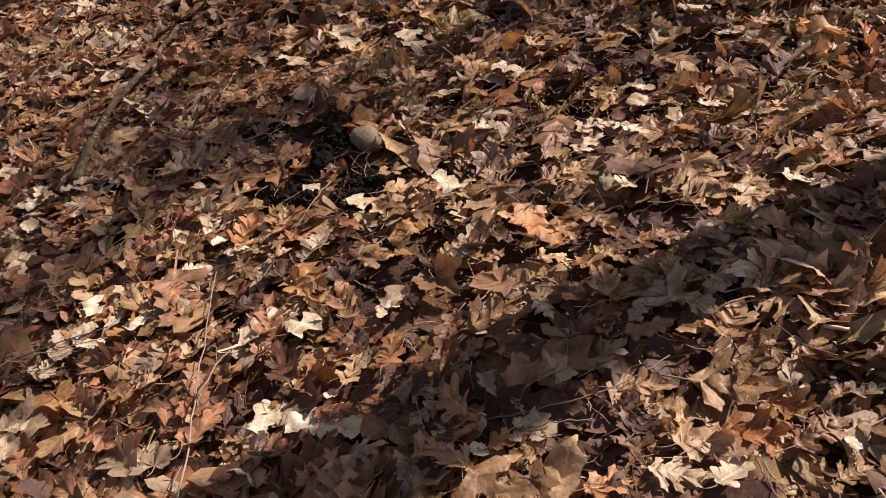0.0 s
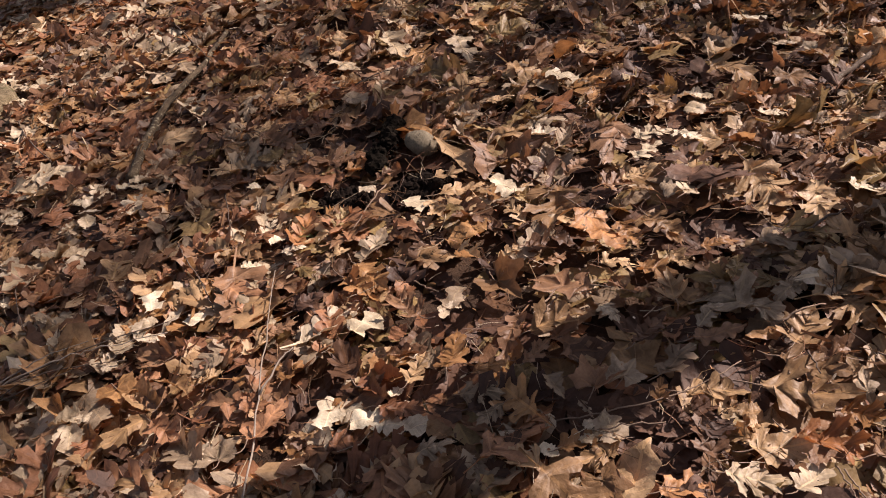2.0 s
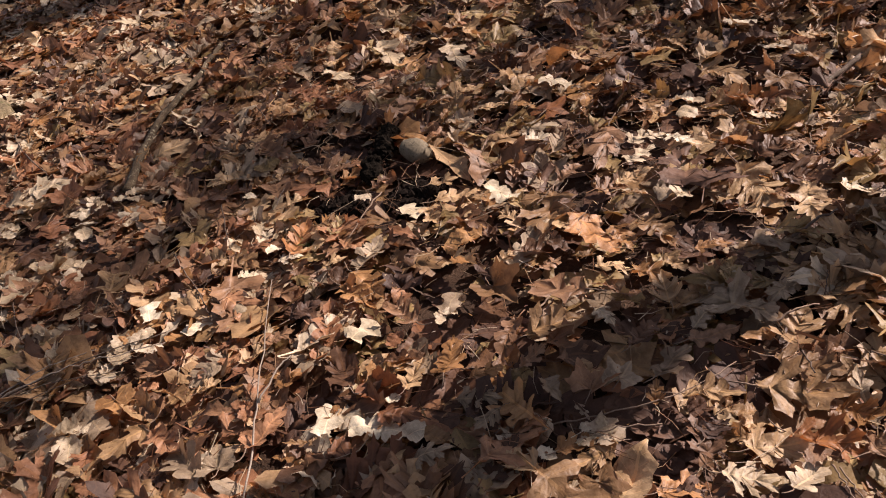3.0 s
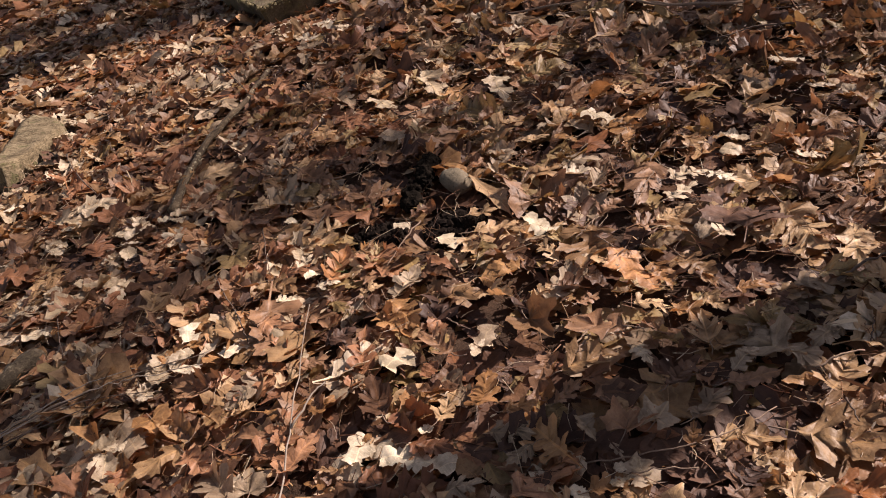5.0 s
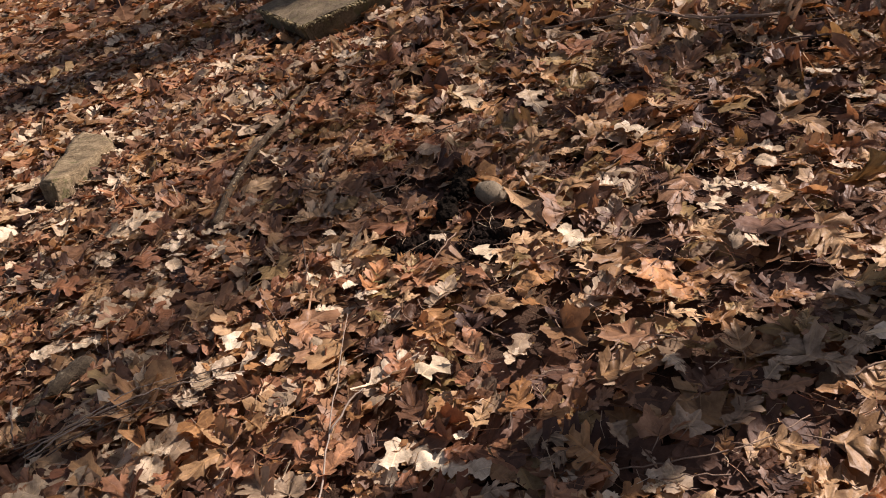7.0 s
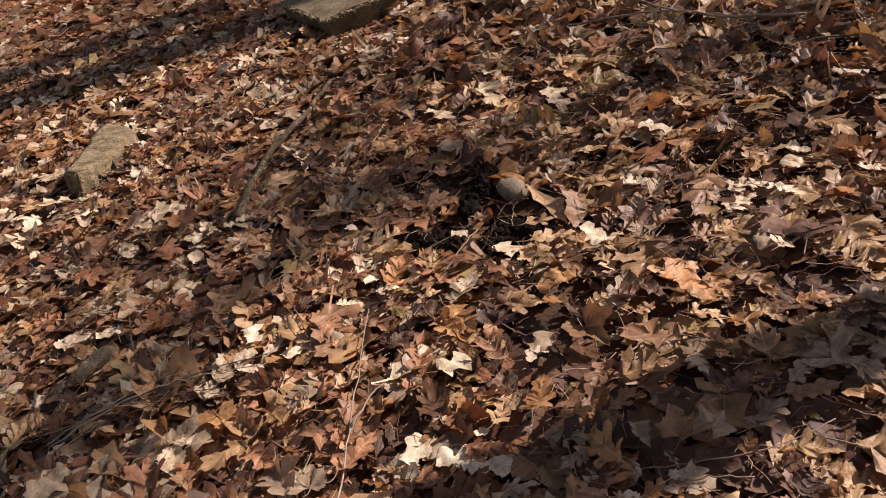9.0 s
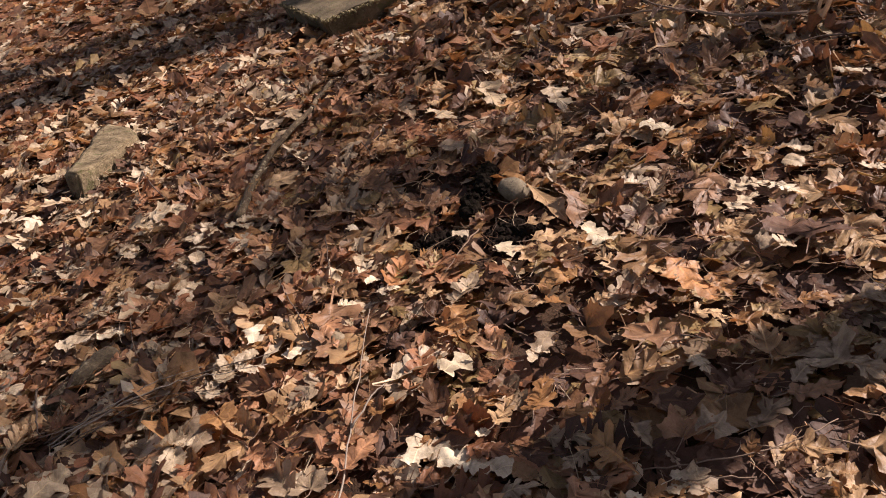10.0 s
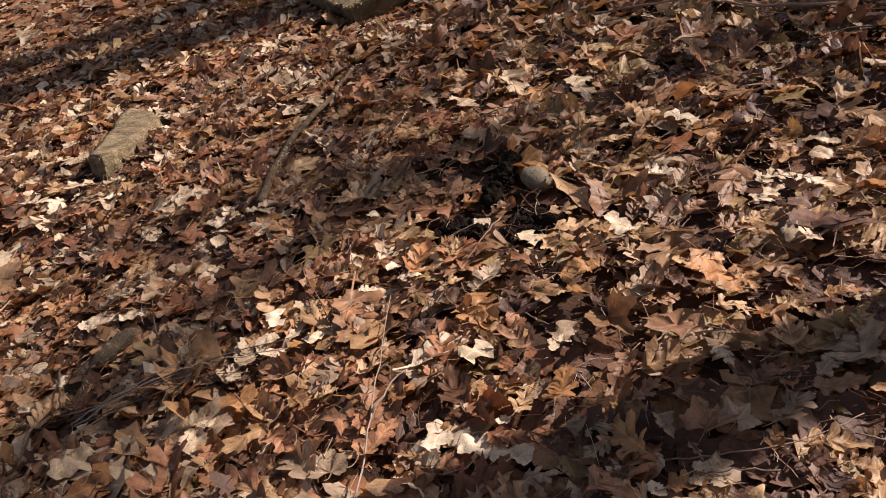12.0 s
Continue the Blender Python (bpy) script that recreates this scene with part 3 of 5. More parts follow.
fallen("oak", "pale", 0.580, 2.202, 0.111, 273)
fallen("round", "grey", 0.637, 2.148, 0.125, 318)
fallen("oak", "tan", 0.199, 1.733, 0.130, 211)
fallen("oak", "brown", 0.051, 1.890, 0.113, 231)
fallen("plain", "russet", 0.073, 1.933, 0.109, 223)
fallen("round", "amber", -0.099, 1.717, 0.160, 210)
fallen("oak", "amber", -0.065, 1.758, 0.161, 206)
fallen("maple", "tan", 0.260, 1.582, 0.167, 206)
fallen("oak", "tan", 0.316, 1.683, 0.085, 288)
fallen("oak", "brown", 0.390, 1.511, 0.192, 42)
fallen("oak", "orange", 0.566, 1.660, 0.217, 194)
fallen("round", "tan", 0.720, 1.603, 0.160, 190)
fallen("round", "amber", 0.810, 1.480, 0.101, 260)
fallen("oak", "white", 0.970, 1.974, 0.117, 202)
fallen("oak", "pale", 0.889, 2.038, 0.140, 276)
fallen("oak", "pale", 0.831, 1.957, 0.133, 298)
fallen("round", "pale", 0.865, 1.732, 0.142, 312)
fallen("scrap", "grey", 0.812, 1.740, 0.087, 193)
fallen("oak", "tan", 0.767, 1.864, 0.122, 266)
fallen("oak", "tan", 1.031, 1.633, 0.220, 182)
fallen("oak", "brown", 1.171, 1.798, 0.137, 271)
fallen("plain", "amber", 1.272, 1.874, 0.083, 276)
fallen("oak", "amber", 0.631, 1.448, 0.110, 228)
fallen("oak", "tan", 0.696, 1.459, 0.084, 189)
fallen("crumple", "white", -1.218, 2.169, 0.090, 288)
fallen("round", "russet", -1.143, 2.022, 0.107, 310)
fallen("crumple", "white", -1.387, 1.904, 0.055, 359)
fallen("crumple", "pale", -1.226, 1.530, 0.120, 318)
fallen("maple", "amber", -0.776, 1.631, 0.170, 199)
fallen("crumple", "grey", -0.833, 1.590, 0.137, 211)
fallen("oak", "tan", -0.742, 1.478, 0.142, 120)
fallen("oak", "russet", -0.633, 1.434, 0.121, 218)
fallen("scrap", "pale", -0.907, 1.586, 0.078, 277)
fallen("scrap", "pale", -0.886, 1.513, 0.085, 179)
fallen("scrap", "pale", -0.861, 1.574, 0.055, 266)
fallen("plain", "amber", -0.943, 1.651, 0.108, 204)
fallen("round", "brown", -1.200, 1.817, 0.091, 315)
fallen("round", "brown", -1.173, 1.885, 0.106, 293)
fallen("crumple", "white", -0.701, 1.945, 0.101, 8)
fallen("crumple", "white", -0.557, 1.820, 0.088, 313)
fallen("oak", "tan", -0.388, 1.631, 0.107, 300)
fallen("plain", "russet", -0.438, 1.587, 0.094, 304)
fallen("oak", "amber", -0.306, 1.498, 0.086, 313)
fallen("crumple", "white", -0.105, 1.572, 0.092, 296)
fallen("plain", "tan", -0.154, 1.601, 0.050, 326)
fallen("oak", "brown", -0.175, 1.475, 0.170, 4)
fallen("crumple", "white", -0.138, 1.270, 0.105, 262)
fallen("crumple", "white", -0.236, 1.330, 0.091, 157)
fallen("plain", "amber", -0.223, 1.348, 0.050, 304)
fallen("round", "russet", -0.378, 1.371, 0.160, 323)
fallen("maple", "grey", -0.504, 1.319, 0.143, 3)
fallen("plain", "amber", -0.346, 1.267, 0.074, 238)
fallen("oak", "russet", -0.186, 1.236, 0.116, 267)
fallen("oak", "russet", -0.066, 1.270, 0.114, 242)
fallen("round", "amber", 0.082, 1.387, 0.160, 340)
fallen("crumple", "grey", 0.132, 1.575, 0.094, 332)
fallen("scrap", "pale", 0.091, 1.520, 0.036, 336)
fallen("scrap", "pale", 0.121, 1.539, 0.039, 261)
fallen("scrap", "pale", 0.090, 1.542, 0.025, 33)
fallen("oak", "tan", -0.009, 1.377, 0.116, 328)
fallen("scrap", "russet", -0.034, 1.502, 0.056, 319)
fallen("scrap", "white", -0.074, 1.324, 0.037, 292)
fallen("crumple", "pale", -0.068, 1.218, 0.095, 250)
fallen("oak", "tan", 0.349, 1.386, 0.144, 271)
fallen("oak", "brown", 0.265, 1.301, 0.085, 283)
fallen("oak", "amber", 0.152, 1.296, 0.087, 268)
fallen("oak", "grey", 0.115, 1.166, 0.082, 116)
fallen("oak", "grey", -0.020, 1.130, 0.100, 265)
fallen("oak", "grey", 0.778, 1.232, 0.138, 215)
fallen("oak", "grey", 0.864, 1.260, 0.072, 271)
fallen("round", "grey", 0.672, 1.256, 0.099, 298)
fallen("round", "brown", 0.658, 1.188, 0.122, 263)
fallen("oak", "tan", 0.835, 1.147, 0.140, 311)
fallen("oak", "pale", 0.465, 1.353, 0.081, 196)
fallen("oak", "tan", 0.633, 1.382, 0.119, 346)
fallen("oak", "amber", 0.470, 1.088, 0.070, 333)
fallen("round", "tan", 0.575, 1.040, 0.130, 242)
fallen("scrap", "tan", 0.567, 0.990, 0.043, 303)
fallen("scrap", "tan", 0.607, 0.975, 0.047, 247)
fallen("scrap", "tan", 0.588, 1.006, 0.030, 336)
fallen("oak", "dark", 0.534, 0.959, 0.086, 307)
fallen("scrap", "pale", 0.293, 1.030, 0.051, 285)
fallen("scrap", "pale", 0.342, 1.041, 0.056, 359)
fallen("scrap", "pale", 0.303, 1.059, 0.036, 358)
fallen("oak", "grey", 0.545, 1.153, 0.126, 297)
fallen("maple", "grey", 0.427, 1.161, 0.114, 310)
fallen("oak", "grey", 0.272, 1.191, 0.084, 188)
fallen("oak", "brown", 0.522, 1.261, 0.110, 302)
fallen("maple", "brown", 0.362, 1.169, 0.124, 313)
fallen("oak", "brown", -1.705, 3.048, 0.154, 266)
fallen("oak", "russet", -1.198, 3.368, 0.155, 311)
fallen("oak", "brown", -1.426, 3.039, 0.153, 266)
fallen("maple", "russet", -1.099, 2.874, 0.170, 29)
fallen("oak", "brown", -0.828, 2.381, 0.120, 297)
fallen("oak", "tan", -1.219, 2.457, 0.114, 289)
fallen("round", "russet", -0.948, 2.196, 0.160, 217)
fallen("oak", "brown", -0.608, 2.591, 0.220, 26)
fallen("oak", "russet", -0.419, 2.265, 0.102, 282)
fallen("oak", "tan", -0.219, 2.307, 0.103, 281)
fallen("oak", "brown", -0.275, 2.688, 0.196, 221)
fallen("oak", "brown", -0.115, 2.697, 0.129, 311)
fallen("oak", "tan", -0.366, 3.260, 0.131, 271)
fallen("oak", "brown", -0.519, 3.028, 0.220, 214)
fallen("oak", "brown", -0.317, 1.856, 0.145, 214)
fallen("oak", "tan", -0.142, 1.902, 0.083, 284)
fallen("oak", "dark", -0.245, 1.743, 0.107, 287)
fallen("maple", "tan", -0.390, 1.756, 0.100, 300)
fallen("oak", "brown", -0.332, 1.668, 0.097, 274)
fallen("oak", "russet", -0.584, 1.714, 0.089, 295)
fallen("oak", "tan", -0.520, 1.570, 0.070, 296)
fallen("plain", "brown", -0.510, 1.468, 0.107, 259)
fallen("oak", "tan", -0.617, 1.592, 0.116, 217)
fallen("oak", "brown", -1.068, 1.665, 0.115, 270)
fallen("maple", "brown", -0.946, 1.548, 0.091, 296)
fallen("oak", "brown", -1.313, 1.923, 0.208, 222)
fallen("oak", "russet", -1.261, 1.758, 0.081, 281)
fallen("round", "brown", -0.936, 2.135, 0.132, 285)
fallen("oak", "brown", -0.005, 1.603, 0.145, 30)
fallen("oak", "tan", 0.557, 1.514, 0.100, 264)
fallen("oak", "brown", 0.414, 1.599, 0.085, 299)
fallen("oak", "tan", 0.376, 1.843, 0.115, 18)
fallen("oak", "amber", 0.623, 1.619, 0.116, 187)
fallen("oak", "brown", 0.748, 2.050, 0.220, 150)
fallen("oak", "brown", 0.613, 1.979, 0.106, 301)
fallen("oak", "tan", 1.027, 1.828, 0.110, 207)
fallen("oak", "tan", 0.924, 1.662, 0.099, 210)
fallen("oak", "brown", 1.067, 1.586, 0.091, 209)
fallen("oak", "brown", 0.528, 3.558, 0.194, 304)
fallen("oak", "tan", 0.398, 3.760, 0.205, 306)
fallen("oak", "tan", 0.658, 3.214, 0.171, 211)
fallen("oak", "brown", 0.988, 3.444, 0.220, 195)
fallen("oak", "brown", 1.395, 3.185, 0.179, 207)
fallen("oak", "tan", 1.244, 2.579, 0.152, 194)
fallen("oak", "brown", -0.059, 4.313, 0.175, 288)
fallen("oak", "brown", -0.200, 3.796, 0.220, 203)
fallen("oak", "brown", 0.227, 4.255, 0.174, 287)
fallen("oak", "tan", 0.361, 2.667, 0.121, 282)
fallen("oak", "tan", 0.962, 1.110, 0.150, 182)
fallen("oak", "tan", 0.790, 1.030, 0.150, 229)
fallen("oak", "tan", 0.745, 0.976, 0.190, 238)
fallen("oak", "amber", 0.812, 0.888, 0.110, 220)
fallen("oak", "rust", 0.712, 0.848, 0.150, 232)
fallen("oak", "tan", 0.622, 0.876, 0.125, 262)
fallen("oak", "pale", 0.540, 0.828, 0.115, 250)
fallen("round", "pale", 0.640, 0.797, 0.120, 296)
fallen("round", "tan", 0.915, 0.884, 0.060, 292)
fallen("round", "grey", 0.961, 0.864, 0.078, 266)
fallen("oak", "brown", 0.827, 0.815, 0.126, 276)
fallen("scrap", "white", 0.861, 0.772, 0.036, 188)
fallen("round", "amber", 0.276, 1.028, 0.109, 272)
fallen("scrap", "white", 0.204, 1.028, 0.043, 213)
fallen("oak", "orange", 0.411, 0.853, 0.098, 269)
fallen("oak", "brown", 0.500, 0.950, 0.110, 354)
fallen("oak", "tan", 1.096, 1.501, 0.164, 156)
fallen("oak", "white", 1.235, 1.521, 0.090, 248)
fallen("maple", "rust", 1.216, 1.203, 0.170, 174)
fallen("oak", "tan", 0.722, 1.592, 0.079, 204)
fallen("oak", "grey", 0.867, 1.260, 0.117, 118)
fallen("oak", "pale", 0.209, 0.958, 0.082, 16)
fallen("oak", "tan", 0.678, 0.744, 0.070, 227)
fallen("oak", "tan", 0.826, 0.716, 0.081, 274)
fallen("scrap", "grey", -2.085, 3.732, 0.100, 0)
fallen("oak", "pale", -1.960, 3.725, 0.170, 67)
fallen("scrap", "pale", -2.114, 3.566, 0.100, 134)
fallen("crumple", "grey", -2.207, 3.499, 0.120, 201)
fallen("oak", "pale", -1.970, 3.296, 0.170, 268)
fallen("scrap", "pale", -1.830, 3.173, 0.100, 335)
fallen("scrap", "grey", -2.333, 3.970, 0.100, 42)
fallen("oak", "pale", -1.782, 3.360, 0.170, 109)
fallen("scrap", "pale", -2.372, 3.828, 0.100, 176)
fallen("crumple", "grey", -1.939, 3.104, 0.120, 243)
fallen("oak", "pale", -1.593, 4.095, 0.170, 310)
fallen("scrap", "pale", -1.564, 3.089, 0.100, 17)
fallen("oak", "amber", -0.021, 2.356, 0.095, 270)
fallen("oak", "brown", 0.063, 2.262, 0.085, 290)
fallen("crumple", "pale", -0.012, 2.199, 0.055, 265)
fallen("oak", "tan", 0.170, 1.970, 0.105, 190)
fallen("crumple", "grey", 0.338, 1.035, 0.075, 200)
fallen("oak", "tan", 0.290, 0.985, 0.110, 100)
fallen("scrap", "pale", -1.293, 2.732, 0.059, 309)
fallen("scrap", "pale", -1.279, 2.734, 0.065, 240)
fallen("scrap", "pale", -1.291, 2.707, 0.075, 240)
fallen("scrap", "pale", -0.973, 2.517, 0.073, 199)
fallen("scrap", "pale", -0.931, 2.668, 0.072, 218)
fallen("scrap", "pale", -0.935, 2.674, 0.061, 68)
fallen("crumple", "white", -1.565, 3.149, 0.098, 49)
fallen("scrap", "pale", -1.224, 2.388, 0.067, 14)
fallen("scrap", "pale", -1.208, 2.395, 0.067, 83)
fallen("scrap", "pale", -1.217, 2.342, 0.064, 292)
fallen("scrap", "pale", -0.782, 1.812, 0.074, 208)
fallen("scrap", "pale", -0.771, 1.790, 0.067, 173)
fallen("scrap", "pale", -0.769, 1.846, 0.072, 193)
fallen("scrap", "pale", -0.708, 1.852, 0.060, 304)
fallen("scrap", "pale", -0.690, 1.790, 0.074, 259)
fallen("scrap", "pale", -0.715, 1.833, 0.068, 154)
fallen("scrap", "pale", -0.804, 1.736, 0.058, 173)
fallen("scrap", "pale", -0.829, 1.748, 0.064, 10)
fallen("scrap", "pale", -0.807, 1.762, 0.053, 324)
fallen("scrap", "pale", -1.349, 2.177, 0.067, 180)
fallen("scrap", "pale", -1.350, 2.162, 0.062, 301)
fallen("scrap", "pale", -1.383, 2.194, 0.074, 128)
fallen("scrap", "pale", -0.361, 2.206, 0.053, 13)
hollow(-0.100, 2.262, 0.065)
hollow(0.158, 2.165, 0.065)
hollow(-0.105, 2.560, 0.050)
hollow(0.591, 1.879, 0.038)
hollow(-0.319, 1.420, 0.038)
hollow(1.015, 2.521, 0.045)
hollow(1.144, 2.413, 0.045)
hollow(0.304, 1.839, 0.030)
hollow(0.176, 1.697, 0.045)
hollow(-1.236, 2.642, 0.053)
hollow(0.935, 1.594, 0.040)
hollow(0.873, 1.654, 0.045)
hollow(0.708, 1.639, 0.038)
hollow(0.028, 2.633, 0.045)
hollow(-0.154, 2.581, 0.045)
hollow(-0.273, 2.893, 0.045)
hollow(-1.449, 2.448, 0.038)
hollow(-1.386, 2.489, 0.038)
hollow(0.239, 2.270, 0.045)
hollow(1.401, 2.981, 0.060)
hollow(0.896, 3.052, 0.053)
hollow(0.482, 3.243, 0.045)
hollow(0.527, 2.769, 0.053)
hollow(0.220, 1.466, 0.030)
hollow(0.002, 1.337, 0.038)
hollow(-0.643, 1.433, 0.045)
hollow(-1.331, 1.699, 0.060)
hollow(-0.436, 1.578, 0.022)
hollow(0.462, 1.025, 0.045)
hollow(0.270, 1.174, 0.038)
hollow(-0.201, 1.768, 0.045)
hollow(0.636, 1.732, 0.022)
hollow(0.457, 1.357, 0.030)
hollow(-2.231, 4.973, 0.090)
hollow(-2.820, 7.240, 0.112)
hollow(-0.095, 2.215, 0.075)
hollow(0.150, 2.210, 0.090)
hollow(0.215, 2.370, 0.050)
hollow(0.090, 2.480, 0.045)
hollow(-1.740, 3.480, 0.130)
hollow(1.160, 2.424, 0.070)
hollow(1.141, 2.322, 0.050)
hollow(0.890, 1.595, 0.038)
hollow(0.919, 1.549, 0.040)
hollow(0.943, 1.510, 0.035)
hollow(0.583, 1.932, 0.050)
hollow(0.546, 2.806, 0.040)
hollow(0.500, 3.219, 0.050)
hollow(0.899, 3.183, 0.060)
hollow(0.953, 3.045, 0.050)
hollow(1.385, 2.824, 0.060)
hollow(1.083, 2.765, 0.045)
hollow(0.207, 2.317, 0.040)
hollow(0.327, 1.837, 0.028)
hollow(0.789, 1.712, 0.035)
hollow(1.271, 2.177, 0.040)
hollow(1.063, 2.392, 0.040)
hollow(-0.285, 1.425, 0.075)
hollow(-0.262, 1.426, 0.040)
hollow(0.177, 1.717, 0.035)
hollow(0.128, 1.712, 0.030)
hollow(-0.125, 2.698, 0.030)
hollow(0.829, 1.552, 0.040)
hollow(0.672, 1.055, 0.045)
hollow(0.437, 0.985, 0.035)
hollow(0.490, 1.114, 0.045)
hollow(0.420, 1.113, 0.030)

LAID = []      # x, y, radius where a stick lies on top of the leaves


def laid(points, r):
    for (xa, ya), (xb, yb) in zip(points, points[1:]):
        k = max(2, int(math.hypot(xb - xa, yb - ya) / 0.04))
        LAID.extend((xa + (xb - xa) * i / k, ya + (yb - ya) * i / k, r) for i in range(k + 1))


laid([(-0.485, 4.028), (-0.601, 3.621), (-0.704, 3.39), (-0.775, 3.157), (-0.815, 2.893), (-0.829, 2.707)], 0.012)
laid([(-1.33, 1.94), (-1.205, 2.10)], 0.028)
laid([(-1.70, 3.45), (-1.60, 3.50), (-1.66, 3.70), (-1.54, 3.85), (-1.66, 4.02)], 0.050)

LIE = 0.058    # height of the litter's top over the ground


def scatter():
    """One tuple a leaf: shape set, shape, place, rotation, scale, tone, layer (0 lowest to 1)."""
    rng = np.random.default_rng(11)
    out = []
    top = np.array([(h[2], h[3], h[4] * (0.36 if h[0] in ("oak", "round", "maple") else 0.28)) for h in HEROES])
    top = np.concatenate([top, np.array(LAID)])
    low = np.array(HOLLOWS)
    zones = [  # x range, y range, leaves per square metre, shape set
        (-1.9, 0.0, 0.5, 3.1, 760, 0), (0.0, 2.3, 0.5, 3.1, 540, 0), (0.35, 1.4, 0.6, 1.25, 260, 1),
        (-2.6, 0.0, 3.1, 4.6, 580, 0), (0.0, 2.8, 3.1, 4.6, 370, 0),
        (-3.6, 0.0, 4.6, 6.6, 540, 1), (0.0, 3.0, 4.6, 6.6, 400, 1),
        (-1.7, -0.1, 0.8, 2.3, 240, 1),
        (-5.6, 2.0, 6.6, 11.0, 300, 2),
        (-6.0, 6.0, -3.0, 0.5, 150, 2),
        (2.3, 6.0, 0.5, 3.1, 150, 2), (-6.0, -1.9, 0.5, 3.1, 150, 2),
        (2.8, 6.0, 3.1, 4.6, 150, 2), (3.0, 6.0, 4.6, 6.6, 150, 2), (-6.0, -2.6, 3.1, 4.6, 150, 2), (-6.0, -3.6, 4.6, 6.6, 150, 2), (2.0, 6.0, 6.6, 10.0, 150, 2),
        (-8.0, 8.0, -4.5, -3.0, 60, 2), (6.0, 8.0, -3.0, 10.0, 60, 2), (-8.0, -6.0, -3.0, 11.0, 60, 2),   # thinning out
    ]
    for x0, x1, y0, y1, dens, kit in zones:
        for _ in range(int((x1 - x0) * (y1 - y0) * dens)):
            x, y = rng.uniform(x0, x1), rng.uniform(y0, y1)
            lay = rng.random() ** 1.15
            i = int(rng.integers(len(KINDS)))
            small = rng.random() < 0.13
            size = (0.112 + 0.135 * rng.random() ** 1.2) * (0.55 if KINDS[i] == "scrap" else 1.0) * (0.8 if KINDS[i] == "plain" else 1.0) * (0.42 if small else 1.0) * (1.4 if dens < 500 else 1.08 if dens < 600 else 1.0)
            slim = rng.uniform(0.35, 0.8) if small else rng.uniform(0.75, 1.1)
            warm = 0.5 - 0.28 * x + 0.25 * noise.noise((x * 1.2, y * 1.2, 0.4))
            w = np.array([0.24 + 0.12 * (1 - warm), 0.27 * (0.6 + 0.8 * np.clip(warm, 0, 1)), 0.05 + 0.22 * max(0, warm), 0.10, 0.075, 0.065 + (0.05 if x < -0.9 else 0), 0.13 * (1 - warm), 0.09])
            if x < -0.4 and y > 2.6:
                w[2] *= 0.85
                w[7] *= 0.5
                w[1] += 0.11
                w[4] += 0.02
            if x < -0.4 and y < 2.4:
                w[0] *= 0.75
                w[6] *= 0.3
                w[7] *= 0.7
                w[2] += 0.09
                w[1] += 0.05
            if x < -0.2:
                w[4] += 0.06
                w[5] += 0.05
            if x > 0.3:
                w[4] += 0.03 * min(1.0, x - 0.3)
                w[0] += 0.05
                w[1] += 0.08
                w[2] *= 0.55
                w[7] *= 0.4
                w[6] += 0.08
                w[4] += 0.05
            if x > -0.15 and y < 3.4:
                w[1] += 0.12
                w[6] += 0.09
                w[3] += 0.05
                w[5] *= 0.45
            if -1.7 < x < -0.4 and 1.3 < y < 2.9:     # more bleached flakes
                w[5] += 0.09
                w[4] += 0.03
            w = np.clip(w, 0.01, 1)
            if small:
                w[5] += 0.30 if x < -0.4 else 0.10
            if lay < 0.45:
                w[3] += 0.14 if x > 0 else 0.05
            tone = int(rng.choice(8, p=w / w.sum()))
            yaw, way, tn, k = rng.uniform(0, 6.283), rng.uniform(0, 6.283), abs(rng.normal()), rng.uniform(0.85, 1.15)
            if lay < 0.25 and rng.random() < 0.30:
                continue
            if lay > 0.3 and len(top) and (((top[:, :2] - (x, y)) ** 2).sum(1) < (top[:, 2] + 0.16 * size) ** 2).any():
                continue
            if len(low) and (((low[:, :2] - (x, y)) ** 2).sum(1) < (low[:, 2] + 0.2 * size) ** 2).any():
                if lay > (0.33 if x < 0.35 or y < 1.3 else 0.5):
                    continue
                # the gap's shade is put into the leaf colour
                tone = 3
            deep = loft(x, y)
            z = relief(x, y) - deep + 0.004 + (0.052 + deep) * lay + (0.008 if small else 0)
            if kit == 0 and lay < (0.52 if y < 3.1 else 0.72):
                kit_n = 1 if lay > 0.22 else 2
            else:
                kit_n = 3 if kit == 0 and deep > 0.012 and rng.random() < 0.7 else kit
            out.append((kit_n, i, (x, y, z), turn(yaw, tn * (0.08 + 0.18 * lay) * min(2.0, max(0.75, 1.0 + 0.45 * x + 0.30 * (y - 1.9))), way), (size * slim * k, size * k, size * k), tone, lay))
    return out


LEAVES = scatter()
singles = [n for n, l in enumerate(LEAVES) if -0.9 < l[2][0] < 1.2 and 0.95 < l[2][1] < 2.2 and l[6] > 0.80][:300]
keep = set(singles)
P, F, UV, MI, base = [], [], [], [], 0
for n, (kit, i, at, rot, size, tone, lay) in enumerate(LEAVES):
    if n in keep:
        continue
    p, f, uv = KITS[kit][i]
    P.append(p * np.array(size) @ np.array(rot).T + np.array(at))
    F.append(f + base)
    UV.append(uv)
    MI.append(np.full(len(f), tone))
    base += len(p)
